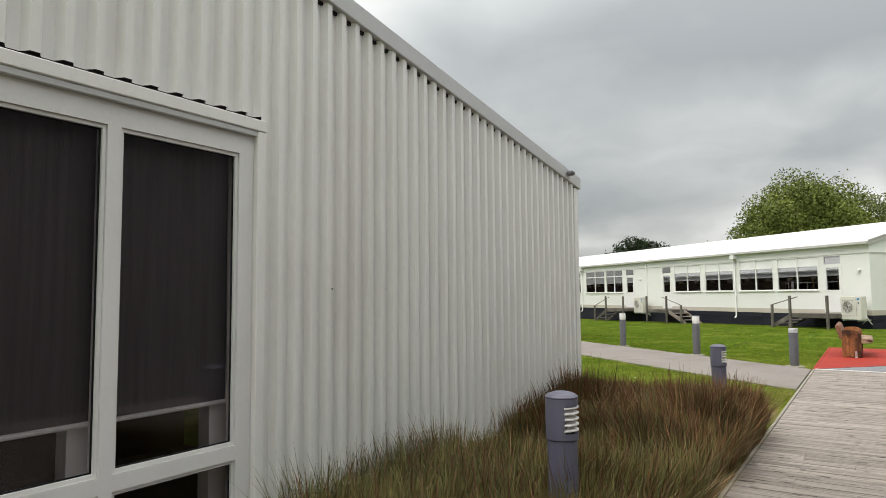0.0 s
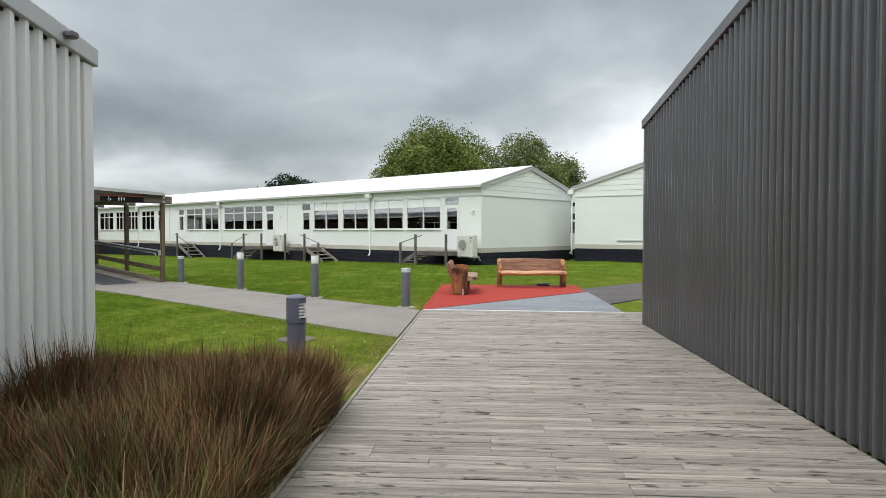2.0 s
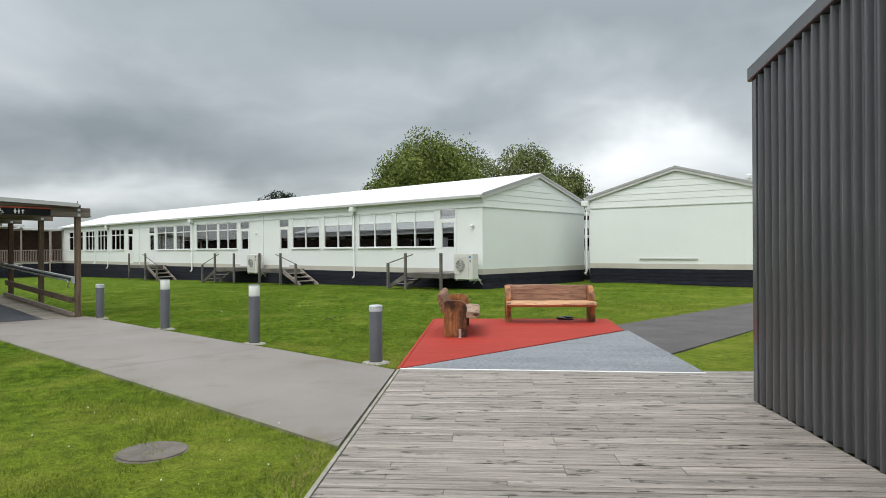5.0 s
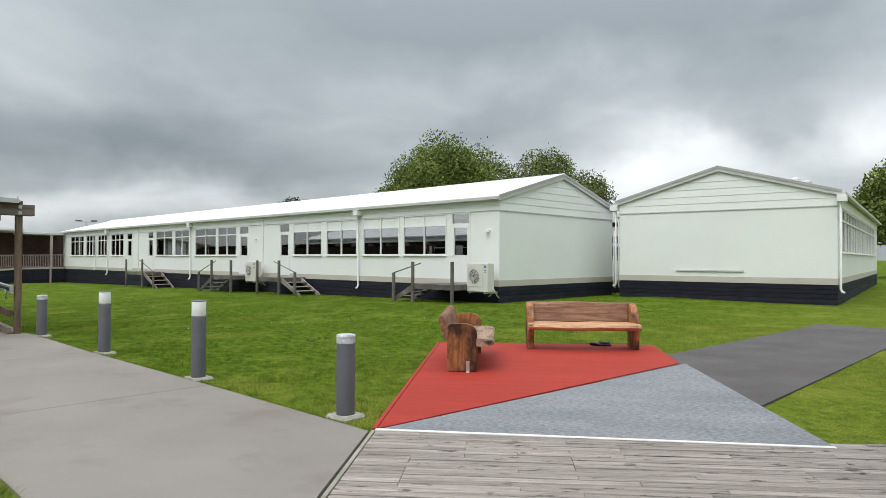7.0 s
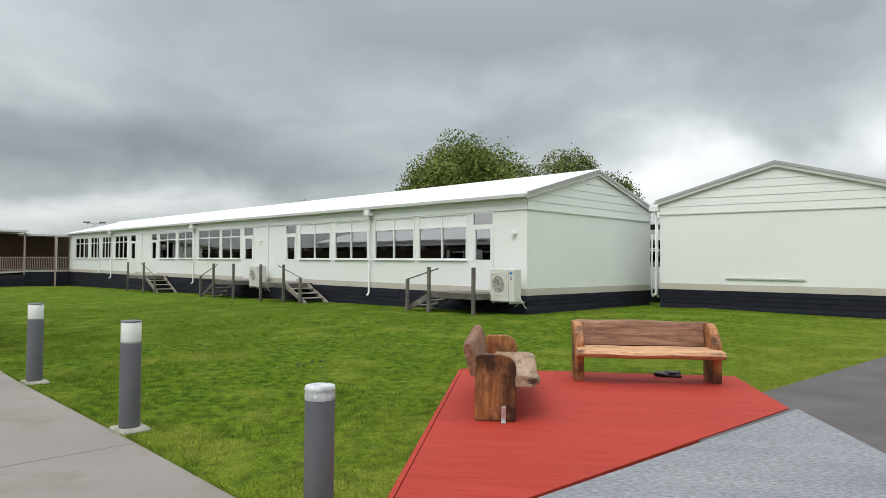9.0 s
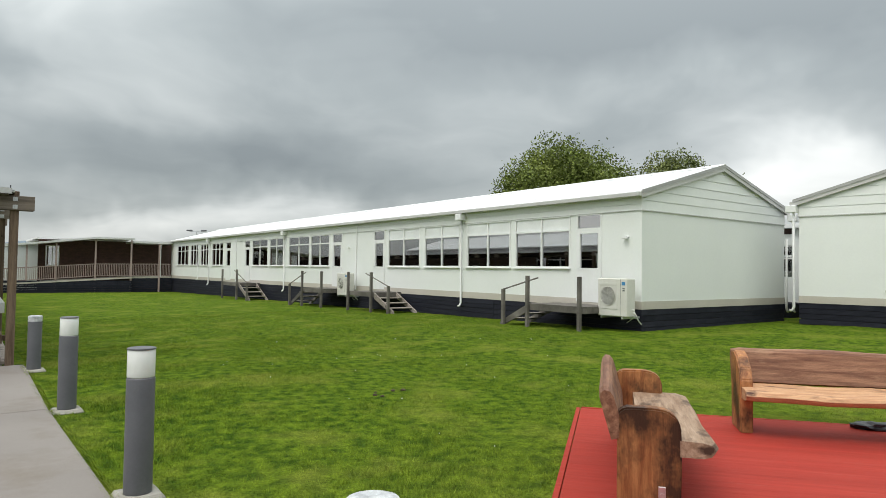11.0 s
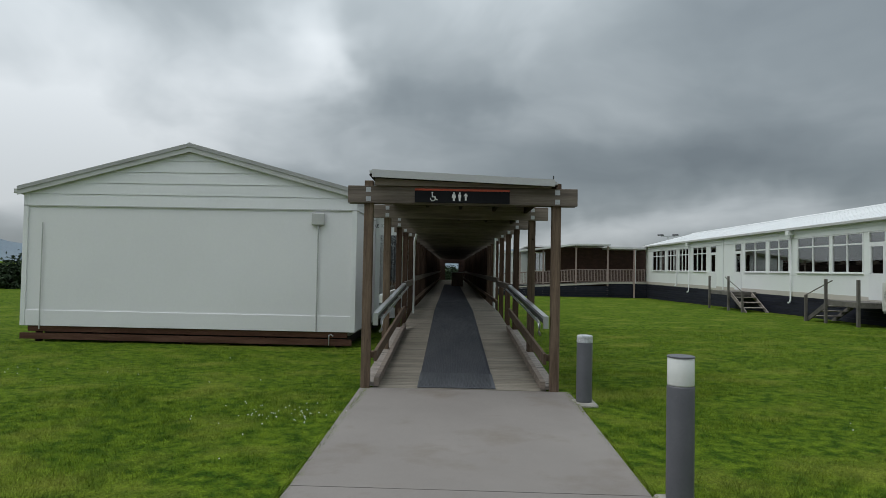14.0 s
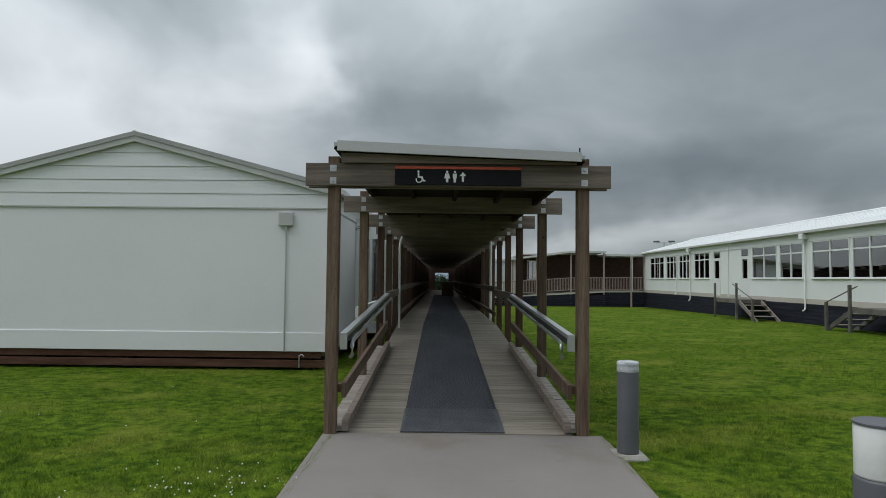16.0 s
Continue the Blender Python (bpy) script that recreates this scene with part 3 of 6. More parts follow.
# concrete path in four cast bays with open joints between
path = thing("concrete_path", FU, "pale grey concrete footpath with brushed surface between lawns", "path", kind="structure")
joints = (2.6, 8.0, 13.35, 17.6, 21.74)
for a, b in zip(joints, joints[1:]):
    left_a, left_b = 10.31, 10.31
    ra, rb = np.interp((a, b), (13, 18), (13.13, 13.06))
    pts = [(left_a, a + 0.006), (ra, a + 0.006), (rb, b - 0.006), (left_b, b - 0.006)]
    if b > 21:
        pts = [(10.31, a + 0.006), (ra, a + 0.006), (13.12, b - 0.3), (13.10, b), (10.20, b)]
    bm = prism(bmesh.new(), pts, -0.12, -0.004, "z")
    # cut off where the boardwalk runs
    co, no = FU_I @ (FD @ Vector((-0.075, 0, 0))), FU_I.to_3x3() @ (FD.to_3x3() @ Vector((1, 0, 0)))
    g = bmesh.ops.bisect_plane(bm, geom=bm.verts[:] + bm.edges[:] + bm.faces[:], plane_co=co, plane_no=no, clear_outer=True)
    cut = [e for e in g["geom_cut"] if isinstance(e, bmesh.types.BMEdge)]
    if cut:
        bmesh.ops.edgeloop_fill(bm, edges=cut)
    if bm.faces:
        part("bay", bm, M_CONC, path)
    else:
        bm.free()

ap = slab("asphalt_path", FU, [(0, 0), (0, 2.72), (9, 2.42), (40, 2.2), (40, 0.3), (9, 0.15)], -0.3, 0.0, M_ASPH,
          "dark grey asphalt footpath crossing the lawn", "path")
ap.matrix_basis = pose(12.42, 13.98, -0.008, 0, 0, 22.6)

# red and grey square at the end of the boardwalk
pad = thing("painted_platform", FD, "low timber platform painted red with a worn surface", "platform", kind="structure")


def clip_rows(poly, s0, s1):
    """The part of a convex outline between two values of the second coordinate."""
    def cut(pts, k, sign):
        out = []
        for p, q in zip(pts, pts[1:] + pts[:1]):
            a, b = sign * (p[1] - k), sign * (q[1] - k)
            if a >= 0:
                out.append(p)
            if a * b < 0:
                f = a / (a - b)
                out.append((p[0] + f * (q[0] - p[0]), p[1] + f * (q[1] - p[1])))
        return out
    pts = cut(poly, s0, 1)
    return cut(pts, s1, -1) if len(pts) > 2 else []


RED = [(0.0, 0.02), (4.06, 4.48), (4.14, 6.68), (0.0, 6.62)]
k = 0.02
while k < 6.66:
    pts = clip_rows(RED, k, k + 0.1393)
    if len(pts) > 2 and max(p[0] for p in pts) - min(p[0] for p in pts) > 0.03:
        part("plank", prism(bmesh.new(), pts, -0.03, 0.004, "z"), M_RED, pad)
    k += 0.140
part("edge_board", boxes((-0.055, -0.008, 0.02, 6.64, -0.16, 0.006), bevel=0.004), M_RED, pad)
part("edge_board", boxes((0, 4.14, 6.69, 6.73, -0.16, 0.0), bevel=0.004), M_RED, pad)
part("joist", boxes((0.0, 4.1, 0.05, 6.6, -0.16, -0.034)), M_DECK_DARK, pad)
slab("rubber_surface", FD, [(0.03, 0.02), (4.18, -0.16), (4.15, 4.46)], -0.08, 0.001, M_GREY, "speckled grey rubber surfacing in a triangle", "surfacing")
tagged(new("metal_strip", finish(boxes((-0.01, 4.18, -0.035, 0.012, -0.02, 0.008), bevel=0.003), M_ALU, "metal_strip")),
       "pale metal joint strip across the walkway", "strip", kind="structure").matrix_basis = FD @ pose(0, 0, 0, 0, 0, -2.6)


# ---- corrugated buildings beside the boardwalk ----
def slope_bar(x0, x1, y0, y1, z0, z1, rise, bevel=0.0):
    """A bar along y whose heights, given at y = 0, rise towards -y."""
    bm = box(bmesh.new(), x0, x1, y0, y1, z0, z1, bevel=bevel)
    for v in bm.verts:
        v.co.z -= rise * v.co.y
    return bm


def white_block():
    b = thing("corrugated_building", FW, "white corrugated steel building with a sloping grey roof edge", "building")
    rise, far = 0.152, -15.0
    win = (-10.6, -5.665, -0.4, 2.90)
    part("wall", corrugated(far, -0.10, -0.1, 3.17, holes=(win,), rise=rise), M_WALLW, b, "white ribbed steel cladding")
    part("end_wall", boxes((-10, -0.02, -0.14, -0.02, -0.1, 3.17)), M_WALLW, b)
    part("corner_flashing", boxes((-0.14, 0.045, -0.13, 0.0, -0.1, 3.17), bevel=0.006), M_WALLW, b)
    # linings and room are near black, so the indoor shade is in their colour
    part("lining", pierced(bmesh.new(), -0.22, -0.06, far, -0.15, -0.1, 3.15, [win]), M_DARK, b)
    part("fascia", slope_bar(-0.04, 0.075, far - 0.1, 0.045, 3.17, 3.33, rise, 0.008), M_FASCIA, b, "grey folded steel roof edging")
    part("eaves_trim", boxes((-10.1, -0.045, -0.05, 0.045, 3.17, 3.33), bevel=0.008), M_FASCIA, b)
    part("roof", slope_bar(-10, 0.03, far, -0.02, 3.332, 3.36, rise), M_FASCIA, b)
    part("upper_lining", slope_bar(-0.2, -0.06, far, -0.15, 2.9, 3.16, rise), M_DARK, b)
    part("back_wall", boxes((-10.1, -9.95, far, -0.1, -0.1, 3.16)), M_WALLW, b)
    part("rear_wall", boxes((-10.1, -0.05, far - 0.2, far - 0.02, -0.1, 5.3)), M_WALLW, b)
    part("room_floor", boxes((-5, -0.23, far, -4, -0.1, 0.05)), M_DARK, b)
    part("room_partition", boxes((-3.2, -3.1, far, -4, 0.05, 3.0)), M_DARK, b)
    eye = part("eaves_light", boxes((0.0, 0.09, -0.05, 0.05, -0.03, 0.03), bevel=0.015), M_BOLL, b, "small dark fitting under the roof edge")
    eye.matrix_basis = pose(0.075, -0.42, 3.32)
    # head and jamb flashings round the window
    part("window_head", boxes((-0.06, 0.080, -10.7, -5.655, 2.79, 2.868), bevel=0.006), M_WALLW, b)
    part("head_drip", boxes((-0.06, 0.07, -10.7, -5.735, 2.752, 2.789), bevel=0.004), M_FASCIA, b)
    part("window_jamb", boxes((-0.06, 0.075, -5.73, -5.655, -0.4, 2.789), bevel=0.006), M_WALLW, b)
    cols = [(-6.635 - 0.872 * i, -5.858 - 0.872 * i) for i in range(5)]
    z_rows = ((0.775, 2.615), (-0.3, 0.665))
    holes = [(y0 - 0.01, y1 + 0.01, z0 - 0.01, z1 + 0.01) for y0, y1 in cols for z0, z1 in z_rows]
    w = part("window", pierced(bmesh.new(), -0.06, 0.035, -10.6, -5.733, -0.4, 2.75, holes), M_ALU, b, "pale aluminium window frame")
    for y0, y1 in cols:
        for z0, z1 in z_rows:
            part("sash", pierced(bmesh.new(), -0.035, 0.022, y0 - 0.008, y1 + 0.008, z0 - 0.008, z1 + 0.008, [(y0 + 0.012, y1 - 0.012, z0 + 0.012, z1 - 0.012)]), M_ALU, w)
            part("gasket", pierced(bmesh.new(), 0.001, 0.006, y0 + 0.006, y1 - 0.006, z0 + 0.006, z1 - 0.006, [(y0 + 0.021, y1 - 0.021, z0 + 0.021, z1 - 0.021)]), M_BLACK, w)
            g = part("pane", boxes((-0.006, 0.0, y0 + 0.01, y1 - 0.01, z0 + 0.01, z1 - 0.01)), M_GLASS_D, w)
            g.visible_shadow = False
        part("blind", boxes((-0.085, -0.08, y0 - 0.015, y1 + 0.015, 1.04, 2.72)), M_BLIND, w, "dark roller blind drawn most of the way down")
        part("blind_bar", tube(bmesh.new(), [(-0.076, y0 - 0.012, 1.03), (-0.076, y1 + 0.012, 1.03)], 0.0145), M_SIGNW, w, "white bar at the foot of the blind")
        part("reveal_post", boxes((-0.2, -0.095, y1 - 0.09, y1 + 0.06, -0.3, 2.7)), M_ALU, w)
    # black blocks put in as the deep shade of the valleys under the roof edge
    part("foam_closure", boxes(*[(0.001, 0.022, (k + 0.95) * 0.16, (k + 1.31) * 0.16, 3.138 - rise * (k + 1.13) * 0.16, 3.166 - rise * (k + 1.31) * 0.16) for k in range(-90, -2)]), M_BLACK, b, "black blocks standing for shade in the rib valleys", kind="stuff")
    for k in range(26):
        for z in (1.75, 3.35):
            y = -0.42 - 0.32 * k
            if z < 2 and (y < -5.4 or y > -3.6 or k % 2):
                continue
            sc = part("screw", lathe(bmesh.new(), ((0.007, 0.0), (0.006, 0.006)), 8), M_BOLL, b)
            sc.matrix_basis = pose(0.001, round(y / 0.16) * 0.16 + 0.022, z - 0.02 * (k % 2) + (0.1 * k if z > 2 else 0) * 0.4, 0, 90, 0)


def dark_block():
    m = FD @ pose(4.20, -1.80, 0, 0, 0, 0)
    b = thing("dark_corrugated_building", m, "charcoal corrugated steel building standing on the boardwalk edge", "building")
    rise, far = 0.127, -18.0
    w = part("wall", corrugated(far, -0.05, 0.0, 3.53, pitch=0.164, depth=0.055, rise=rise, prof=((0.0, 0.0), (0.10, -0.08), (0.58, -0.08), (0.68, 0.0), (0.77, 0.85), (0.80, 1.0), (0.86, 1.0), (0.89, 0.85), (0.96, 0.0))), M_WALLD, b, "charcoal ribbed steel cladding")
    w.matrix_basis = Matrix.Diagonal((-1, 1, 1, 1))
    part("corner_flashing", boxes((-0.045, 0.14, -0.10, 0.0, -0.1, 3.54), bevel=0.006), M_WALLD, b)
    part("end_wall", boxes((0.1, 9.0, -0.12, -0.01, -0.1, 3.53)), M_WALLD, b)
    # near-black linings put shade behind the ribs
    part("lining", slope_bar(0.04, 0.2, far, -0.15, -0.1, 3.5, 0.0), M_DARK, b)
    part("upper_lining", slope_bar(0.05, 0.19, far, -0.15, 3.3, 3.52, rise), M_DARK, b)
    part("fascia", slope_bar(-0.075, 0.03, far - 0.1, 0.05, 3.54, 3.69, rise, 0.008), M_WALLD, b, "dark grey folded steel roof edging")
    part("eaves_trim", boxes((0.035, 9.1, -0.06, 0.05, 3.54, 3.69), bevel=0.008), M_WALLD, b)
    part("roof", slope_bar(-0.03, 9.0, far, -0.02, 3.692, 3.72, rise), M_WALLD, b)
    part("rear_wall", boxes((0.05, 9.0, far - 0.2, far, -0.1, 5.7)), M_WALLD, b)
    part("far_wall", slope_bar(8.9, 9.0, far, -0.15, -0.1, 3.53, 0.0), M_WALLD, b)
    for k in range(10):
        for z in (0.5, 2.9):
            sc = part("screw", lathe(bmesh.new(), ((0.008, 0.0), (0.007, 0.007)), 8), M_GALV, b)
            sc.matrix_basis = pose(-0.002, -(k * 5 + 3) * 0.164 + 0.02, z, 0, -90, 0)


white_block()
dark_block()


# ---- classroom blocks ----
def gable_planks(b, W, y, z0, eave, peak, h, out=-1, paint=None):
    """Lapped boards on a gable in the plane y, from z0 up to the slope that runs from eave to peak."""
    z = z0
    while z < peak - 0.12:
        z1 = min(z + h, peak)
        def half(zz):
            return W / 2 if zz <= eave else W / 2 * max(0.0, (peak - zz) / (peak - eave))
        a, c = half(z), half(z1)
        pts = [(W / 2 - a, z + 0.008), (W / 2 + a, z + 0.008), (W / 2 + c, z1), (W / 2 - c, z1)]
        if c < 0.03:
            pts = pts[:2] + [(W / 2, z1)]
        bm = prism(bmesh.new(), pts, y + out * 0.008, y + out * 0.024)
        for v in bm.verts:
            if v.co.z > z + 0.03 and abs(v.co.y - (y + out * 0.024)) < 1e-4:
                v.co.y = y + out * 0.012
        part("plank", bm, paint or M_PLANKW, b)
        z = z1


def window_unit(b, x, out, y0, y1, z0, z1, cols, transom=None, door=False, glass_z=None, glazing=None, top_glazing=None):
    """A white timber window (or glazed door) in a wall along y; out is the way it faces along x."""
    f = 0.045
    xa, xb = sorted((x - out * 0.06, x + out * 0.022))
    zt = transom if transom else z1 - f
    step = (y1 - y0) / cols
    lights = []
    for i in range(cols):
        a = y0 + i * step + (f if i == 0 else 0.025)
        c = y0 + (i + 1) * step - (f if i == cols - 1 else 0.025)
        lights.append((a + 0.09, c - 0.09, *glass_z) if door else (a, c, z0 + f, zt))
        if transom:
            lights.append((a, c, transom + 0.06, z1 - f))
    w = part("door" if door else "window", pierced(bmesh.new(), xa, xb, y0, y1, z0, z1, lights), M_JOINERY, b)
    for (a, c, p, q) in lights:
        g = part("pane", boxes((x - 0.022 * out - 0.003, x - 0.022 * out + 0.003, a, c, p, q)), (top_glazing if top_glazing and p > zt else glazing) or M_GLASS, w)
        g.visible_shadow = False
    if not door:
        xs = sorted((x + out * 0.002, x + out * 0.07))
        part("sill", boxes((xs[0], xs[1], y0 - 0.03, y1 + 0.03, z0 - 0.04, z0 - 0.002), bevel=0.006), M_JOINERY, w)
    else:
        part("door_handle", tube(bmesh.new(), [(x + out * 0.02, y1 - 0.1, z0 + 1.0), (x + out * 0.07, y1 - 0.1, z0 + 1.0), (x + out * 0.07, y1 - 0.22, z0 + 1.0)], 0.012), M_GALV, w)
    return w


def downpipe(b, x, y, out, z0, z1, head=True):
    bm = tube(bmesh.new(), [(x + out * 0.10, y, z1), (x + out * 0.10, y, z0 + 0.1), (x + out * 0.14, y, z0), (x + out * 0.22, y, z0 - 0.03)], 0.04, 10)
    p = part("downpipe", bm, M_JOINERY, b, "white rainwater downpipe", smooth=True)
    if head:
        part("rainwater_head", boxes((x + min(0, out) * 0.30, x + max(0, out) * 0.30, y - 0.15, y + 0.15, z1 - 0.20, z1 + 0.02), bevel=0.012), M_JOINERY, p)


def gabled(b, W, L, eave, peak, band, floor, ground_to, openings_l, openings_r, plank_h=0.28, skirt_mat=None, over=0.15, paint=None, board=None):
    """Walls, roof, gable boards, base band and skirting of a long classroom block: gable at y = 0, x from 0 to W."""
    t, paint, board = 0.12, paint or M_PANEL, board or M_PLANKW
    slope = (peak - eave) / (W / 2)
    part("wall", pierced(bmesh.new(), 0, t, t, L, floor, eave + slope * 0.1, openings_l), paint, b)
    part("wall", pierced(bmesh.new(), W - t, W, t, L, floor, eave + slope * 0.1, openings_r), paint, b)
    g = [(0, floor), (W, floor), (W, eave), (W / 2, peak), (0, eave)]
    part("gable_wall", prism(bmesh.new(), g, 0, t), paint, b)
    part("gable_wall", prism(bmesh.new(), g, L - t, L), paint, b)
    part("room_floor", boxes((t, W - t, t, L - t, floor - 0.1, floor + 0.02)), M_ROOM, b)
    part("room_ceiling", boxes((t, W - t, t, L - t, band + 0.12, band + 0.16)), M_ROOM, b)
    if not (openings_l and openings_r):
        part("corridor_wall", boxes((W * 0.62, W * 0.62 + 0.08, t, L - t, floor + 0.02, band + 0.12)), M_ROOM, b)
    gable_planks(b, W, 0.0, band, eave, peak, plank_h, -1, board)
    part("band_trim", boxes((-0.016, W + 0.016, -0.03, -0.002, band - 0.02, band + 0.006)), M_BARGE, b)
    # long-side frieze boards under the eaves
    for x, out in ((0, -1), (W, 1)):
        for z0, z1 in ((band + 0.005, band + 0.17), (band + 0.178, eave - 0.02)):
            xs = sorted((x + out * 0.002, x + out * 0.018))
            if z0 < band + 0.1:
                part("head_flashing", boxes((x + min(out * 0.002, out * 0.03), x + max(out * 0.002, out * 0.03), 0.0, L, band - 0.012, band + 0.003)), M_BARGE, b)
            part("frieze_board", boxes((xs[0], xs[1], 0.0, L, z0, z1)), board, b)
    # roof planes with ribs, ridge cap, gutters and bargeboards
    for sgn in (-1, 1):
        xe = W / 2 + sgn * (W / 2 + over)
        ze = peak - slope * (W / 2 + over)
        bm = bmesh.new()
        prism(bm, [(xe, ze + 0.05), (W / 2, peak + 0.05), (W / 2, peak + 0.12), (xe, ze + 0.12)], -0.08, L + 0.16)
        part("roof", bm, M_ROOF, b, "white ribbed steel roof")
        bm = bmesh.new()
        y = 0.05
        while y < L:
            prism(bm, [(xe, ze + 0.12), (W / 2, peak + 0.12), (W / 2, peak + 0.128), (xe, ze + 0.128)], y, y + 0.035)
            y += 0.76
        part("roof_ribs", bm, M_ROOF, b, kind="stuff")
        gx = sorted((xe - sgn * 0.02, xe + sgn * 0.10))
        part("gutter", boxes((gx[0], gx[1], -0.09, L + 0.17, ze - 0.02, ze + 0.10), bevel=0.012), M_BARGE, b)
        for yb in (-0.105, L + 0.165):
            bm = prism(bmesh.new(), [(xe, ze - 0.06), (W / 2, peak - 0.06), (W / 2, peak + 0.13), (xe, ze + 0.13)], yb, yb + 0.022)
            part("bargeboard", bm, M_BARGE, b)
            bm = prism(bmesh.new(), [(xe, ze + 0.06), (W / 2, peak + 0.06), (W / 2, peak + 0.155), (xe, ze + 0.155)], yb - 0.018, yb - 0.002)
            part("barge_cap", bm, M_BARGEC, b)
    part("ridge_cap", prism(bmesh.new(), [(W / 2 - 0.2, peak + 0.075), (W / 2, peak + 0.15), (W / 2 + 0.2, peak + 0.075), (W / 2, peak + 0.17)], -0.125, L + 0.2), M_ROOF, b)
    if skirt_mat:
        part("base_band", boxes((-0.012, 0.0, 0, L, floor - 0.12, floor + 0.10), (W, W + 0.012, 0, L, floor - 0.12, floor + 0.10),
                                (-0.012, W + 0.012, -0.014, 0.0, floor - 0.12, floor + 0.10)), M_BAND, b, "beige band along the foot of the wall")
        z, h = floor - 0.13, 0.165
        while z > ground_to:
            n = max(1, round(L / 6.0))
            for i in range(n):
                y0, y1 = i * L / n + 0.004, (i + 1) * L / n - 0.004
                if z > ground_to or y0 > 10:
                    part("skirting_board", boxes((-0.004, 0.022, y0, y1, z - h + 0.014, z), bevel=0.003), skirt_mat, b)
            part("skirting_board", boxes((0.0, W, -0.004, 0.022, z - h + 0.014, z), bevel=0.003), skirt_mat, b)
            part("skirting_board", boxes((W - 0.022, W + 0.004, 0.0, L, z - h + 0.014, z), bevel=0.003), skirt_mat, b)
            z -= h
        # near-black box set behind the skirting as the crawl space's shade
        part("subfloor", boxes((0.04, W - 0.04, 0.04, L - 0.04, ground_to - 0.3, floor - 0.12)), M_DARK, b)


# main block on the far side of the lawn
V0 = 19.7
WINS = [(22.28, 24.71), (24.95, 27.29), (27.71, 29.96), (30.30, 32.70), (38.26, 40.40), (40.57, 43.25), (44.0, 46.05), (46.34, 48.90),
        (54.5, 57.0), (57.75, 59.8), (60.2, 62.45), (63.0, 66.3)]
DOORS = [(21.07, 22.02), (32.98, 33.92), (36.92, 37.92), (49.28, 50.2), (52.9, 53.9)]
ops = sorted([(a - V0, b_ - V0, 1.80, 3.40) for a, b_ in WINS] + [(a - V0, b_ - V0, 0.80, 3.40) for a, b_ in DOORS])
main = thing("classroom_block", FU @ pose(27.1, V0, 0), "long white classroom block with a white gabled roof", "building", "classroom blocks")
ops_far = [(a - V0, b_ - V0, 1.80, 3.40) for a, b_ in WINS]
gabled(main, 7.95, 48.6, 3.82, 4.91, 3.40, 0.80, -0.55, ops, ops_far, 0.27, M_SKIRT)
# the first four windows get top lights painted white as sky reflection
for a, b_ in WINS:
    window_unit(main, 0, -1, a - V0, b_ - V0, 1.80, 3.40, 3 if a > 54 else 2, 2.92, top_glazing=M_SKY_PANE if a < 34 else None)
for a, b_, z0, z1 in ops_far:
    window_unit(main, 7.95, 1, a, b_, z0, z1, 2, 2.92)
for v in (34.4, 51.3):
    part("partition", boxes((0.13, 7.82, v - V0, v - V0 + 0.1, 0.82, 3.5)), M_ROOM, main)
for a, b_ in DOORS:
    window_unit(main, 0, -1, a - V0, b_ - V0, 0.80, 3.40, 1, 2.92, True, (1.80, 2.82))
for v in (27.5, 43.68, 57.5):
    downpipe(main, 0, v - V0, -1, 0.40, 3.72)
for v in (35.5, 51.8):
    part("joint_cover", boxes((-0.05, -0.002, v - V0 - 0.05, v - V0 + 0.05, 0.72, 3.74), bevel=0.006), M_JOINERY, main)
for v in (60.1,):
    downpipe(main, 0, v - V0, -1, 0.75, 3.35, False)
downpipe(main, 7.95, -0.25, 1, 0.45, 3.72)
downpipe(main, 7.80, -0.1, 1, 0.45, 2.9, False)
lt = part("wall_light", boxes((-0.12, 0.0, 0.42, 0.56, 2.66, 2.70), (-0.13, -0.06, 0.40, 0.58, 2.62, 2.665), bevel=0.008), M_JOINERY, main)
part("wall_light", boxes((-0.12, 0.0, 16.4, 16.54, 2.66, 2.70), bevel=0.008), M_JOINERY, main)

# second block, turned towards the lawn
ops2 = [(0.4 + 2.6 * i, 2.75 + 2.6 * i, 1.80, 3.38) for i in range(8)]
second = thing("classroom_block", F2, "white gabled classroom block with a blank end wall", "building", "classroom blocks")
gabled(second, 7.72, 24.0, 3.82, 4.92, 3.40, 0.80, -0.1, [], ops2, 0.27, M_SKIRT)
for a, b_, z0, z1 in ops2:
    window_unit(second, 7.72, 1, a, b_, z0, z1, 2, 2.92, glazing=M_GLASS_D)
downpipe(second, 7.72, -0.12, 1, 0.45, 3.72)
downpipe(second, -0.02, -0.1, -1, 0.45, 3.72)
part("wall_rail", boxes((2.3, 4.75, -0.05, -0.012, 1.08, 1.14), bevel=0.006), M_BARGE, second, "grey metal strip fixed to the wall")
for x, y in ((5.2, 9.0), (5.5, 10.5)):
    part("roof_vent", lathe(bmesh.new(), ((0.12, 0), (0.12, 0.45), (0.22, 0.47), (0.22, 0.6), (0.05, 0.7)), 12, (x, y, 4.78)), M_BARGE, second)

# third block, beside the covered walkway
V3 = 28.2
ops3 = [(4.2 + 3.0 * i, 6.6 + 3.0 * i, 0.95, 2.95) for i in range(8)]
third = thing("classroom_block", FU @ pose(0.85, V3, 0), "white gabled classroom block raised on timber bearers", "building", "classroom blocks")
gabled(third, 8.17, 30.0, 3.38, 4.45, 3.04, 0.10, -0.1, [], ops3, 0.28, None, 0.15, M_PANEL3, M_PLANK3)
for a, b_, z0, z1 in ops3:
    window_unit(third, 8.17, 1, a, b_, z0, z1, 2, 2.45)
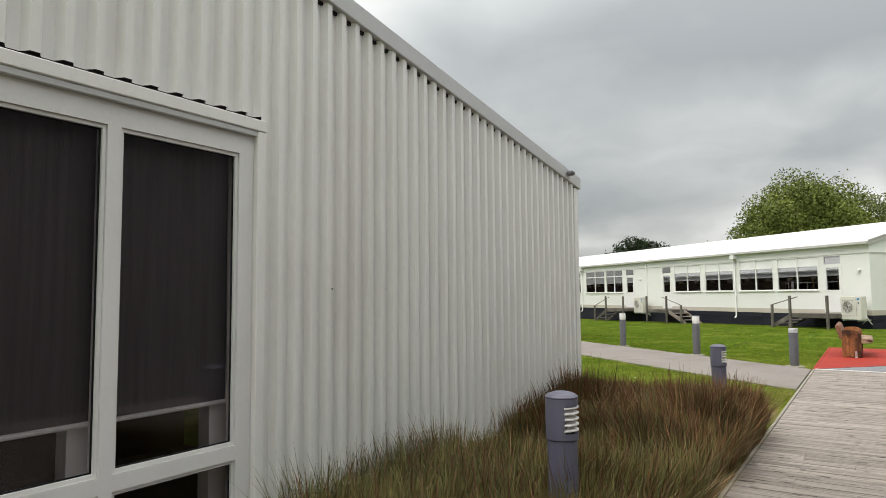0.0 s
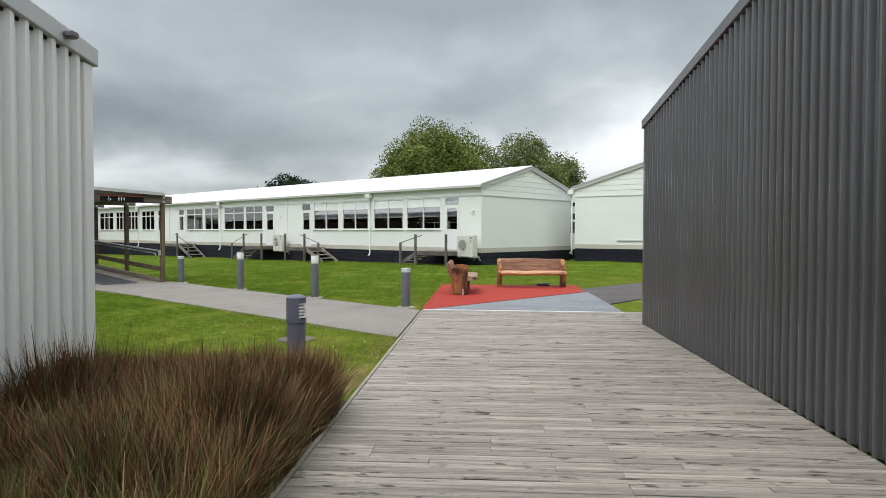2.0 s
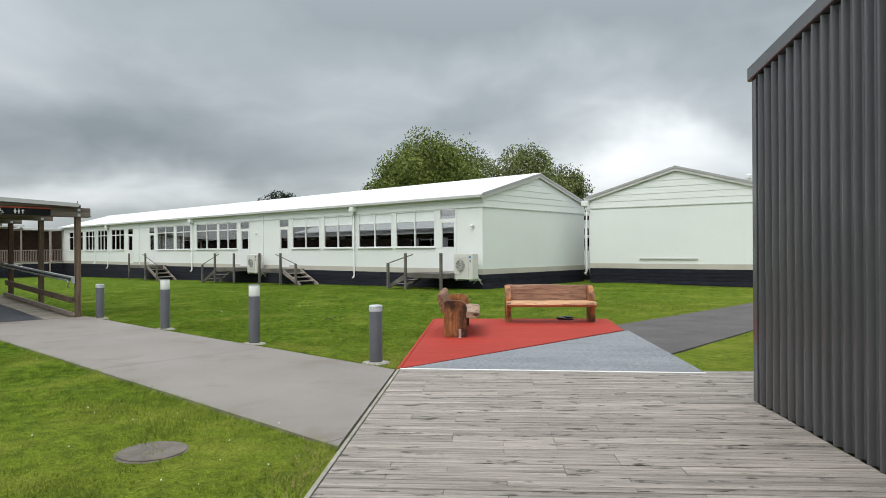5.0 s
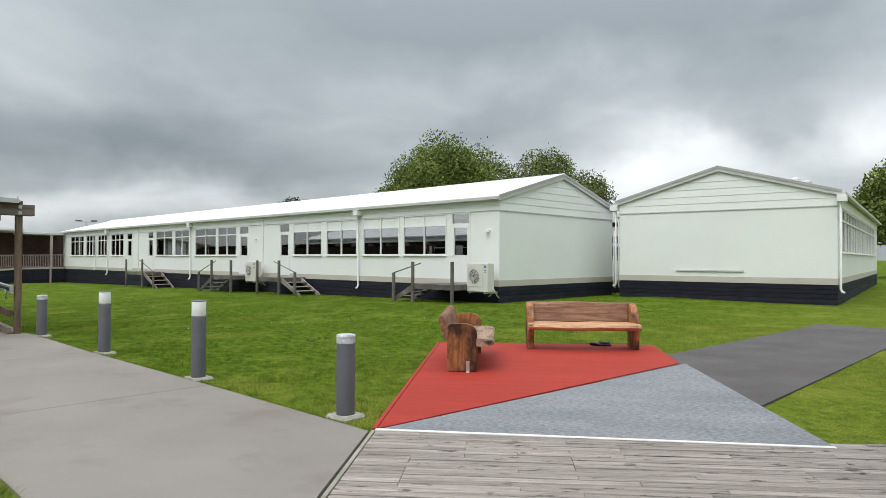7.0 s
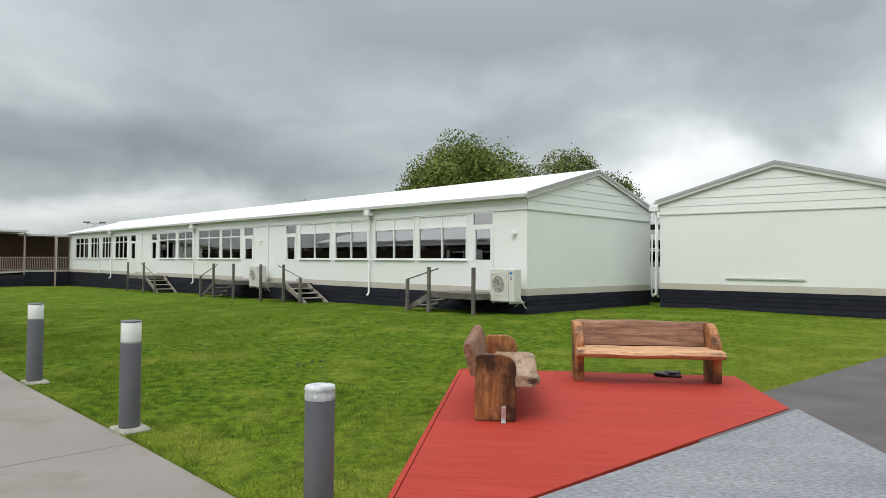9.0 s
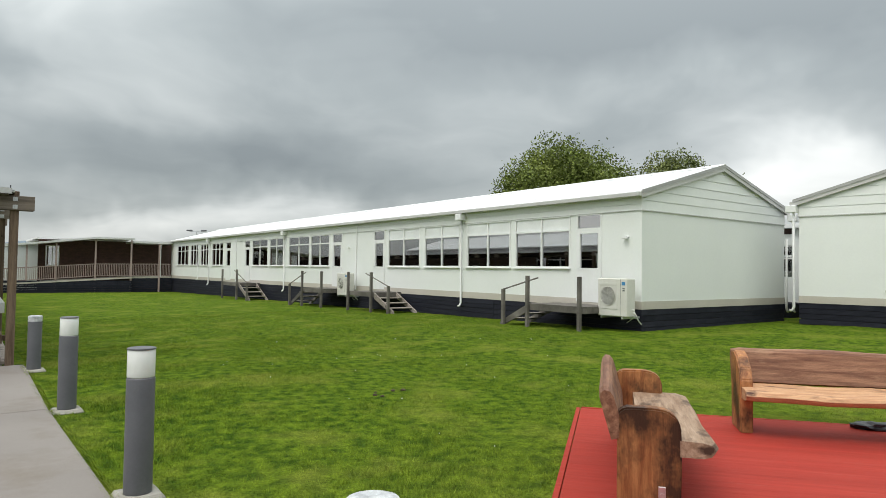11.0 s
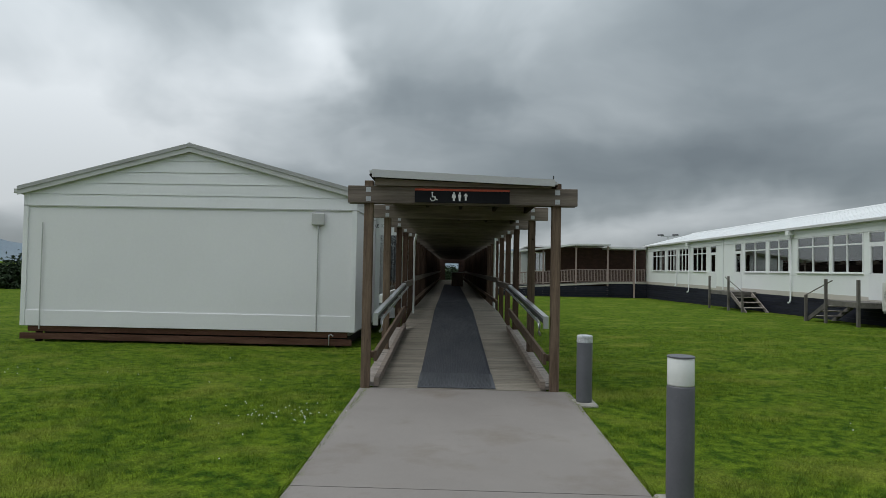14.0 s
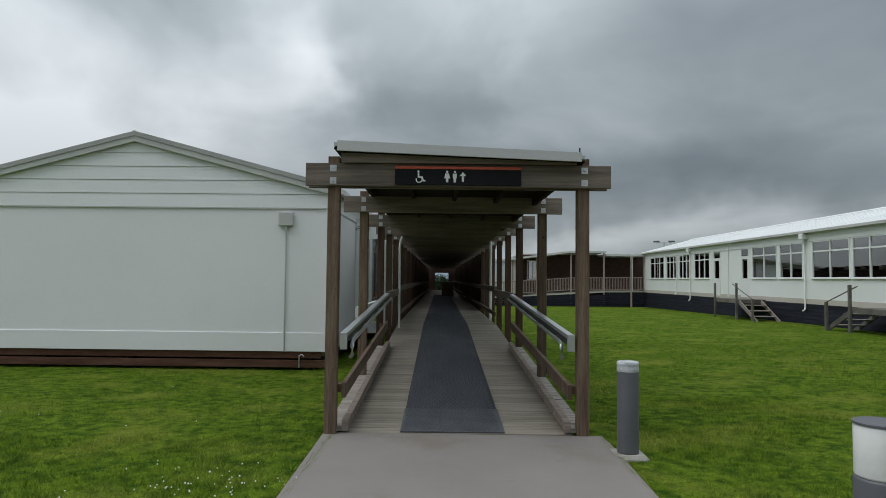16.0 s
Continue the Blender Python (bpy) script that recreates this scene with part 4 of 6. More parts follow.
part("corner_trim", boxes((-0.02, 0.10, -0.03, -0.002, 0.10, 3.36), bevel=0.003), M_PLANK3, third)
part("corner_trim", boxes((8.07, 8.19, -0.03, -0.002, 0.10, 3.36), bevel=0.003), M_PLANK3, third)
part("base_rail", boxes((0.10, 8.07, -0.022, -0.002, 0.10, 0.48), bevel=0.004), M_PANEL3, third)
part("bearer", boxes((0.15, 8.0, 0.03, 0.09, -0.04, 0.09)), M_BASEWOOD, third, "dark timber bearer under the floor")
part("bearer", boxes((0.0, 8.12, -0.04, 0.02, -0.22, -0.075)), M_BASEWOOD, third)
for i in range(5):
    part("pile", boxes((0.3 + 1.85 * i, 0.42 + 1.85 * i, 0.10, 0.22, -0.5, 0.09)), M_DARKWOOD, third)
# near-black box put under the floor in place of its shade
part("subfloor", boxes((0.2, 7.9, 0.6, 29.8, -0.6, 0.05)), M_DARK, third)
for x in (1.32, 2.64, 3.96, 5.28, 6.60):
    part("panel_joint", boxes((x, x + 0.006, -0.0015, -0.0004, 0.485, 3.02)), M_PANEL3, third)
part("junction_box", boxes((7.10, 7.41, -0.10, -0.012, 2.66, 2.96), bevel=0.02), M_BARGE, third, "pale grey electrical box")
cond = part("conduit", tube(bmesh.new(), [(7.255, -0.03, 2.68), (7.255, -0.03, 0.10)], 0.016), M_BARGE, third)
part("gland", lathe(bmesh.new(), ((0.03, 0), (0.03, 0.1)), 10, (7.255, -0.045, 2.56)), M_BARGE, cond)
part("conduit", tube(bmesh.new(), [(0.47, -0.03, 2.62), (0.47, -0.03, 0.02)], 0.014), M_BARGE, third)
part("tap", tube(bmesh.new(), [(7.58, -0.06, -0.22), (7.58, -0.06, 0.02), (7.63, -0.06, 0.05), (7.68, -0.06, 0.0)], 0.013), M_GALV, third)
# entry lobby between the third block and the walkway
lobby = thing("entry_lobby", FU @ pose(9.03, 31.6, 0), "white entry lobby with glazed doors and a room number", "lobby")
part("wall", boxes((0, 0.78, 0, 0.08, 2.62, 3.15), (0, 0.06, 0, 0.08, 0.2, 2.62), (0.72, 0.78, 0, 0.08, 0.2, 2.62)), M_PANEL, lobby)
d = part("door", boxes((0.06, 0.72, 0.01, 0.06, 0.2, 0.5), (0.06, 0.14, 0.01, 0.06, 0.5, 2.62), (0.64, 0.72, 0.01, 0.06, 0.5, 2.62), (0.36, 0.42, 0.01, 0.06, 0.5, 2.62)), M_JOINERY, lobby)
part("pane", boxes((0.14, 0.36, 0.03, 0.036, 0.5, 2.62), (0.42, 0.64, 0.03, 0.036, 0.5, 2.62)), M_GLASS, d)
part("side_wall", boxes((0.72, 0.78, 0.08, 3.0, 0.2, 3.15)), M_PANEL, lobby)


def lettering(text, size, m, material, parent, depth=0.002):
    cu = bpy.data.curves.new("lettering", "FONT")
    cu.body, cu.size, cu.extrude, cu.align_x = text, size, depth, "CENTER"
    tmp = bpy.data.objects.new("lettering", cu)
    me = bpy.data.meshes.new_from_object(tmp)
    bpy.data.objects.remove(tmp)
    me.materials.clear()
    me.materials.append(material)
    ob = new("lettering", me)
    ob.parent, ob.matrix_basis = parent, m
    return ob


lettering("AE 126", 0.15, pose(0.15, -0.006, 2.84, 90, 0, 0), M_BLACK, lobby)


# ---- covered walkway ----
RAMP_V0, RAMP_V1, RAMP_H = 21.76, 30.9, 0.49
END_V = 80.0


def floor_z(v):
    return RAMP_H * min(1.0, max(0.0, (v - RAMP_V0) / (RAMP_V1 - RAMP_V0)))


BAYS = [21.76, 24.5, 27.25, 29.3, 31.4] + [31.4 + 2.15 * i for i in range(1, 23)]
UL, UR = 10.27, 12.91
walkway = thing("covered_walkway", FK, "long weathered timber walkway with posts and a flat roof", "walkway")
post_l = finish(boxes((-0.062, 0.062, -0.062, 0.062, -0.6, 2.90), bevel=0.006), M_TIMBER, "post")
# posts from the third on take the copy with shade in its colour
post_shade = finish(boxes((-0.062, 0.062, -0.062, 0.062, -0.6, 2.90), bevel=0.006), M_POST_SHADE, "post")
for i, v in enumerate(BAYS):
    for u in (UL, UR):
        piece("post", post_l if i < 2 else post_shade, walkway, pose(u, v, 0))
    for dv in (-0.109, 0.064) if i == 0 else (-0.109,):
        part("beam", boxes((9.98, 13.19, v + dv, v + dv + 0.045, 2.58, 2.82), bevel=0.005), M_BEAM, walkway)
    if i < 6:
        for u in (UL, UR):
            for z in (2.635, 2.765):
                bolt = part("bolt", lathe(bmesh.new(), ((0.014, 0.004), (0.014, 0.014), (0.010, 0.018)), 10), M_GALV, walkway)
                bolt.matrix_basis = pose(u, v - 0.109, z, 90, 0, 0)
                part("washer", boxes((u - 0.034, u + 0.034, v - 0.1135, v - 0.1095, z - 0.034, z + 0.034)), M_GALV, walkway)
# rafters and underside are coloured near black for the roof's shade
bm = bmesh.new()
for u in (10.41, 11.0, 11.6, 12.2, 12.77):
    zc = 2.81 - 0.044 * (u - 10.4)
    box(bm, u - 0.025, u + 0.025, 21.66, END_V, zc, zc + 0.14)
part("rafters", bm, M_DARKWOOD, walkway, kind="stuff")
part("end_rafter", prism(bmesh.new(), [(10.36, 2.82), (12.82, 2.82), (12.82, 2.84), (10.36, 2.92)], 21.60, 21.645), M_BEAM, walkway)
part("roof", prism(bmesh.new(), [(10.29, 2.95), (12.89, 2.835), (12.89, 2.855), (10.29, 2.97)], 21.55, END_V), M_DARKWOOD, walkway, "walkway roof underside with shade put into its dark colour")
part("roof_flashing", prism(bmesh.new(), [(10.33, 2.925), (12.85, 2.835), (12.85, 2.93), (10.33, 3.03)], 21.50, 21.53), M_FASCIA, walkway, "grey steel flashing on the roof edge")
part("roof_sheet", prism(bmesh.new(), [(10.29, 2.98), (12.89, 2.865), (12.89, 2.905), (10.29, 3.02)], 21.54, END_V), M_FASCIA, walkway)
part("hook", tube(bmesh.new(), [(12.83, 21.52, 2.92), (12.83, 21.52, 2.98)], 0.008), M_BLACKRAIL, walkway)
# ramp stringers, kerbs and rails on both sides
for side, u in ((-1, UL), (1, UR)):
    uk = u - side * 0.155
    bm = prism(bmesh.new(), [(RAMP_V0 - 0.02, 0.02), (27.3, floor_z(27.3) + 0.02), (27.3, floor_z(27.3) + 0.13), (RAMP_V0 - 0.02, 0.13)], uk - 0.035, uk + 0.035, "x")
    part("kerb", bm, M_BEAM, walkway)
    bm = prism(bmesh.new(), [(RAMP_V0 + 0.0, 0.015), (27.3, floor_z(27.3) + 0.015), (27.3, floor_z(27.3) + 0.055), (RAMP_V0 + 0.0, 0.055)],
               *sorted((uk + side * 0.04, u + side * 0.05)), "x")
    part("kerb_capping", bm, M_DECK, walkway)
    ur = u - side * 0.13
    bm = prism(bmesh.new(), [(RAMP_V0 + 0.0, 0.36), (27.3, 0.66), (27.3, 0.81), (RAMP_V0 + 0.0, 0.51)], ur - 0.022, ur + 0.022, "x")
    part("mid_rail", bm, M_TIMBER, walkway)
    for v in (21.95, 24.5, 27.2):
        zz = floor_z(v) + 0.40
        part("rail_block", boxes((min(u, ur), max(u, ur), v - 0.05, v + 0.05, zz - 0.02, zz + 0.07), bevel=0.004), M_TIMBER, walkway)
    # top rail: pale cap board over a dark channel and a steel grab tube with a turned-down end
    rail = part("handrail", prism(bmesh.new(), [(21.72, 1.00), (27.35, 1.295), (27.35, 1.335), (21.72, 1.04)], ur - 0.036, ur + 0.036, "x"), M_GALV, walkway, "pale metal-capped handrail")
    part("rail_end", prism(bmesh.new(), [(21.69, 0.87), (21.735, 0.87), (21.735, 1.045), (21.69, 1.04)], ur - 0.036, ur + 0.036, "x"), M_GALV, rail)
    part("channel", prism(bmesh.new(), [(21.75, 0.925), (27.35, 1.22), (27.35, 1.293), (21.75, 0.998)], ur - 0.02, ur + 0.02, "x"), M_BLACKRAIL, rail)
    ut = ur - side * 0.075
    part("grab_tube", tube(bmesh.new(), [(ut, 27.35, 1.235), (ut, 21.95, 0.95), (ut, 21.86, 0.93), (ut, 21.82, 0.885), (ut, 21.85, 0.80), (ut + side * 0.03, 21.93, 0.765)], 0.02, 10),
         M_GALV, rail, smooth=True)
    for v in (22.4, 23.4, 24.4, 25.4, 26.4):
        zz = 0.95 + 0.0528 * (v - 21.95)
        part("bracket", boxes((min(ut, ur), max(ut, ur), v - 0.015, v + 0.015, zz - 0.035, zz + 0.005)), M_GALV, rail)
    # level rails beyond the ramp
    part("level_rail", boxes((ur - 0.03, ur + 0.03, 27.4, 31.0, 1.22, 1.36)), M_BEAM, walkway)
    part("level_rail", boxes((ur - 0.03, ur + 0.03, 31.0, END_V, 1.30, 1.44)), M_BEAM, walkway)
    part("low_rail", boxes((ur - 0.02, ur + 0.02, 31.0, END_V, 0.70, 0.80)), M_TIMBER, walkway)
    part("stringer", prism(bmesh.new(), [(RAMP_V0, -0.3), (END_V, -0.6), (END_V, RAMP_H - 0.04), (RAMP_V1, RAMP_H - 0.04), (RAMP_V0, -0.04)], uk + side * 0.03, uk + side * 0.07, "x"), M_DARKWOOD, walkway)
part("white_rail", boxes((10.09, 10.15, 25.0, 28.1, 1.0, 1.16)), M_JOINERY, walkway)
part("white_pipe", tube(bmesh.new(), [(12.84, 33.4, 2.75), (12.84, 33.4, 0.3)], 0.04, 8), M_JOINERY, walkway)
part("white_pipe", tube(bmesh.new(), [(10.5, 30.2, 2.6), (10.45, 30.2, 2.4), (10.45, 30.2, 0.3)], 0.03, 8), M_JOINERY, walkway)

fence_r = finish(boxes((-0.012, 0.012, -0.07, 0.07, 0.45, 2.56), bevel=0.003), M_FENCE, "screen_board")
for u, va, vb in ((UR + 0.085, 38.2, 66.0), (UL - 0.085, 42.0, 66.0)):
    v = va
    while v < vb:
        piece("screen_board", fence_r, walkway, pose(u, v, 0))
        v += 0.155 if v < 50 else 0.31
    part("screen_backing", boxes((u - 0.03 if u < 11 else u + 0.016, u - 0.016 if u < 11 else u + 0.03, 38.2 if u > 11 else 42.0, END_V, 0.45, 2.56)), M_DARKWOOD, walkway)

# mat down the middle of the ramp
rug = thing("walkway_mat", FK, "dark grey ribbed anti-slip mat along the ramp", "mat")
UM0, UM1 = 11.0, 12.10


def strip_up(va, vb, lift, thick, u0, u1):
    cuts = [va] + [k_ for k_ in (RAMP_V1,) if va < k_ < vb] + [vb]
    lo = [(v, floor_z(v) + lift) for v in cuts]
    return prism(bmesh.new(), lo + [(v, z + thick) for v, z in lo[::-1]], u0, u1, "x")


part("front_strip", strip_up(RAMP_V0 + 0.01, 22.72, 0.004, 0.012, UM0, UM1), M_RUG2, rug, "paler worn front strip of matting")
part("long_strip", strip_up(22.725, 60.0, 0.004, 0.012, UM0 + 0.01, UM1 - 0.01), M_RUG, rug)
rv, rf, row = [], [], 0
v = RAMP_V0 + 0.04
while v < 36:
    for i in range(18):
        u, k_ = UM0 + 0.02 + (i + 0.5 * (row % 2)) * (UM1 - UM0 - 0.05) / 18.4, len(rv)
        for lift in (0.016, 0.022):
            rv += [(a, q, floor_z(q) + lift) for a, q in ((u, v), (u + 0.036, v), (u + 0.036, v + 0.014), (u, v + 0.014))]
        rf += [(k_ + 4, k_ + 5, k_ + 6, k_ + 7)] + [(k_ + j, k_ + (j + 1) % 4, k_ + 4 + (j + 1) % 4, k_ + 4 + j) for j in range(4)]
    v, row = v + 0.036, row + 1
cr = new("cross_ribs", soup("cross_ribs", np.array(rv), np.array(rf), M_RUG2))
cr.parent = rug
tagged(cr, kind="stuff")

# sign on the front beam
sign = thing("direction_sign", FK @ pose(10.92, 21.62, 2.595), "black direction sign with white pictograms and a red top edge", "sign")
part("panel", boxes((0, 1.32, 0.0, 0.022, 0, 0.165), bevel=0.003), M_BLACK, sign)
part("top_edge", boxes((0, 1.32, -0.003, 0.024, 0.166, 0.195), bevel=0.003), M_SIGNRED, sign, "red strip")


def flat(pts, y=-0.004):
    bm = bmesh.new()
    bm.faces.new([bm.verts.new((x, y, z)) for x, z in pts])
    r = bmesh.ops.extrude_face_region(bm, geom=bm.faces[:])
    bmesh.ops.translate(bm, vec=(0, 0.004, 0), verts=[v for v in r["geom"] if isinstance(v, bmesh.types.BMVert)])
    bmesh.ops.recalc_face_normals(bm, faces=bm.faces)
    return bm


def disc(cx, cz, r, n=12):
    return [(cx + r * math.cos(2 * math.pi * i / n), cz + r * math.sin(2 * math.pi * i / n)) for i in range(n)]


part("pictogram", flat(disc(0.245, 0.138, 0.013)), M_SIGNW, sign)
part("pictogram", flat([(0.236, 0.122), (0.252, 0.122), (0.256, 0.088), (0.288, 0.088), (0.302, 0.046), (0.318, 0.050), (0.318, 0.036), (0.292, 0.034), (0.278, 0.074), (0.238, 0.074)]), M_SIGNW, sign)
bm = bmesh.new()
ring_o, ring_i = disc(0.252, 0.055, 0.036, 16), disc(0.252, 0.055, 0.026, 16)
for i in range(11):
    k0, k1 = (i + 7) % 16, (i + 8) % 16
    bm.faces.new([bm.verts.new((p[0], -0.004, p[1])) for p in (ring_o[k0], ring_o[k1], ring_i[k1], ring_i[k0])])
part("pictogram", bm, M_SIGNW, sign)
for cx, skirt in ((0.545, 0.030), (0.625, 0.020)):
    part("pictogram", flat(disc(cx, 0.138, 0.012)), M_SIGNW, sign)
    part("pictogram", flat([(cx - 0.02, 0.121), (cx + 0.02, 0.121), (cx + skirt, 0.07), (cx + 0.014, 0.07), (cx + 0.012, 0.028), (cx - 0.012, 0.028), (cx - 0.014, 0.07), (cx - skirt, 0.07)]), M_SIGNW, sign)
part("pictogram", flat([(0.71, 0.138), (0.745, 0.095), (0.722, 0.095), (0.722, 0.035), (0.698, 0.035), (0.698, 0.095), (0.675, 0.095)]), M_SIGNW, sign)


# ---- verandah and brick block at the far end ----
ver = thing("verandah", FU @ pose(0, 67.6, 0), "brown timber verandah with balustrade on a dark boarded base", "verandah")


def deck_z(u):
    return float(np.interp(u, (12.0, 21.0, 27.1), (0.05, 0.72, 0.80)))


def roof_zv(u):
    return float(np.interp(u, (13.0, 21.0), (2.75, 3.80)))


for u in (14.2, 16.4, 18.35, 21.1, 23.75, 25.95):
    zt = roof_zv(u) if u < 23.9 else 3.55
    part("post", boxes((u - 0.06, u + 0.06, -0.06, 0.06, -0.6, zt), bevel=0.005), M_BALU, ver)
for a, b_, y0 in ((12.5, 23.8, -0.12), (23.8, 27.1, 0.25)):
    bm = prism(bmesh.new(), [(a, deck_z(a) - 0.12), (b_, deck_z(b_) - 0.12), (b_, deck_z(b_)), (a, deck_z(a))], y0, 3.0)
    part("deck_edge", bm, M_BAND, ver)
    for r in range(7):
        top = deck_z(b_) - 0.13 - 0.18 * r
        lo = min(top, deck_z(a) - 0.13)
        part("skirting_board", boxes((a, b_, y0 + 0.02, y0 + 0.05, top - 0.17, top)), M_SKIRT, ver) if r or a > 20 else None
bal = finish(boxes((-0.018, 0.018, -0.018, 0.018, 0.10, 1.05)), M_BALU, "baluster")
u = 14.4
while u < 27.0:
    piece("baluster", bal, ver, pose(u, 0.0 if u < 23.8 else 0.35, deck_z(u)))
    u += 0.125
for a, b_, y in ((14.2, 21.1, 0.0), (21.1, 23.8, 0.0), (23.8, 27.05, 0.35)):
    for h0, h1, w in ((1.04, 1.10, 0.05), (0.08, 0.13, 0.025)):
        part("rail", prism(bmesh.new(), [(a, deck_z(a) + h0), (b_, deck_z(b_) + h0), (b_, deck_z(b_) + h1), (a, deck_z(a) + h1)], y - w, y + w), M_BALU, ver)
part("roof", prism(bmesh.new(), [(13.0, 2.75), (21.0, 3.80), (23.9, 3.84), (23.9, 3.98), (21.0, 3.95), (13.0, 2.90)], -0.35, 3.2), M_PALEROOF, ver, "pale steel roof edge")
part("roof", boxes((23.9, 27.3, 0.05, 3.2, 3.58, 3.74)), M_PALEROOF, ver)
part("downpipe", tube(bmesh.new(), [(26.2, 0.2, 3.6), (26.1, 0.25, 3.4), (26.1, 0.25, 0.75)], 0.05, 8), M_JOINERY, ver, "white downpipe")
brick = thing("brick_block", FU @ pose(0, 70.7, 0), "dark red brick block behind the verandah", "building")
part("front_wall", boxes((17.4, 30.0, 0, 0.25, -0.6, 3.75)), M_BRICK, brick)
part("roof", boxes((17.2, 30.0, -0.2, 9, 3.76, 3.90)), M_PALEROOF, brick)
wn = part("window", boxes((17.9, 18.9, -0.03, 0.0, 1.6, 1.66), (17.9, 18.9, -0.03, 0.0, 3.2, 3.26), (17.9, 17.96, -0.03, 0.0, 1.66, 3.2), (18.84, 18.9, -0.03, 0.0, 1.66, 3.2), (18.37, 18.43, -0.03, 0.0, 1.66, 3.2)), M_JOINERY, brick)
part("pane", boxes((17.96, 18.84, -0.012, -0.004, 1.66, 3.2)), M_GLASS, wn)
pale = thing("pale_block", FU @ pose(0, 74, 0), "pale painted block glimpsed behind the verandah", "building")
part("wall", boxes((12.9, 18.6, 0, 6, -0.6, 3.3)), M_PANEL, pale)
part("roof", boxes((12.7, 18.8, -0.2, 6.2, 3.3, 3.45)), M_PALEROOF, pale)
back = thing("pale_block", FU @ pose(38.2, 20.3, 0), "white block with windows glimpsed between two classrooms", "building")
gaps = [(0.5 + 1.6 * i, 1.8 + 1.6 * i, 1.55, 2.85) for i in range(6)]
part("wall", pierced(bmesh.new(), 0, 0.15, 0, 11, 0.6, 3.5, gaps), M_PANEL, back)
part("base", boxes((-0.02, 0.15, 0, 11, -0.3, 0.598)), M_SKIRT, back)
part("roof", boxes((-0.3, 4.0, -0.2, 11.2, 3.5, 3.66)), M_ROOF, back)
for a, c, p, q in gaps:
    wf = part("window", pierced(bmesh.new(), 0.02, 0.09, a, c, p, q, [(a + 0.05, c - 0.05, p + 0.05, 2.3), (a + 0.05, c - 0.05, 2.36, q - 0.05)]), M_JOINERY, back)
    part("pane", boxes((0.05, 0.056, a + 0.05, c - 0.05, p + 0.05, q - 0.05)), M_GLASS, wf)
part("inner_wall", boxes((3.8, 4.0, 0, 11, 0.0, 3.5)), M_DARK, back)
for y in (0.7, 2.6):
    part("verandah_post", boxes((-1.3, -1.2, y, y + 0.1, -0.3, 3.4)), M_DARKWOOD, back)
part("verandah_beam", boxes((-1.32, -1.18, 0, 11, 3.2, 3.4)), M_DARKWOOD, back)
part("verandah_deck", boxes((-1.4, -0.03, 0, 11, 0.1, 0.62)), M_SKIRT, back)
part("verandah_rail", boxes((-1.3, -1.24, 0, 11, 1.5, 1.58), (-1.3, -1.24, 0, 11, 2.35, 2.41)), M_JOINERY, back)
fl = thing("floodlight_pole", pose(-2.5, 84, -0.5), "slim pole with twin floodlights above the roofs", "floodlight")
part("pole", tube(bmesh.new(), [(0, 0, 0), (0, 0, 5.8)], 0.05), M_GALV, fl)
part("crossarm", boxes((-0.7, 0.7, -0.04, 0.04, 5.75, 5.82)), M_GALV, fl)
for x in (-0.7, 0.7):
    part("lamp_head", boxes((x - 0.28, x + 0.28, -0.2, 0.2, 5.84, 5.98), bevel=0.03), M_BOLL, fl)

# ---- landings, steps and heat pumps along the main block ----


def landing(v0, v1, foot, way, ground):
    """A timber landing at a classroom door: v0..v1 along the wall, steps down towards way (+1 or -1) to foot."""
    st = thing("door_landing", FU @ pose(0, 0, 0), "weathered timber door landing with steps and handrail posts", "steps", "door landings")
    ztop, u0, u1 = 0.74, 25.72, 27.04
    for i in range(9):
        part("plank", boxes((u0 + i * 0.147, u0 + i * 0.147 + 0.14, v0, v1, ztop - 0.04, ztop), bevel=0.003), M_LANDING, st)
    part("edge_joist", boxes((u0 - 0.045, u0 - 0.002, v0, v1, ztop - 0.19, ztop + 0.002), bevel=0.004), M_LANDING, st)
    for v in (v0, v1):
        part("cross_joist", boxes((u0, u1, v - 0.022 if v == v1 else v, v if v == v1 else v + 0.022, ztop - 0.19, ztop - 0.042)), M_LANDING, st)
    for v in (v0 + 0.06, v1 - 0.06):
        part("post", boxes((u0 - 0.148, u0 - 0.048, v - 0.05, v + 0.05, ground - 0.3, 1.55), bevel=0.008), M_LANDING, st)
    edge = v1 if way > 0 else v0
    rise = ztop - ground
    n = 4
    run = abs(foot - edge) / n
    for u in (u0, u1 - 0.25):
        a = (edge, ztop - 0.02), (foot + way * 0.12, ground - 0.02), (foot + way * 0.12, ground + 0.16), (edge, ztop + 0.16)
        pts = [(edge, ztop - 0.24), (foot, ground - 0.05), (foot + way * 0.16, ground - 0.05), (foot + way * 0.12, ground + 0.06), (edge, ztop - 0.01)]
        part("stringer", prism(bmesh.new(), pts, u, u + 0.045, "x"), M_DECK if way < 0 else M_LANDING, st)
    for k_ in range(1, n):
        z = ztop - rise * k_ / n
        y = sorted((edge + way * run * (k_ - 0.55), edge + way * run * (k_ + 0.5)))
        part("tread", boxes((u0 + 0.05, u1 - 0.26, y[0], y[1], z - 0.04, z), bevel=0.004), M_DECK, st)
    fp = foot - way * 0.1
    part("post", boxes((u0 - 0.148, u0 - 0.048, fp - 0.05, fp + 0.05, ground - 0.3, ground + 1.05), bevel=0.008), M_LANDING, st)
    part("handrail", tube(bmesh.new(), [(u0 - 0.10, fp, ground + 1.04), (u0 - 0.10, edge - way * 0.5, 1.5)], 0.022), M_LANDING, st)
    return st


landing(20.55, 22.66, 23.75, 1, 0.08)
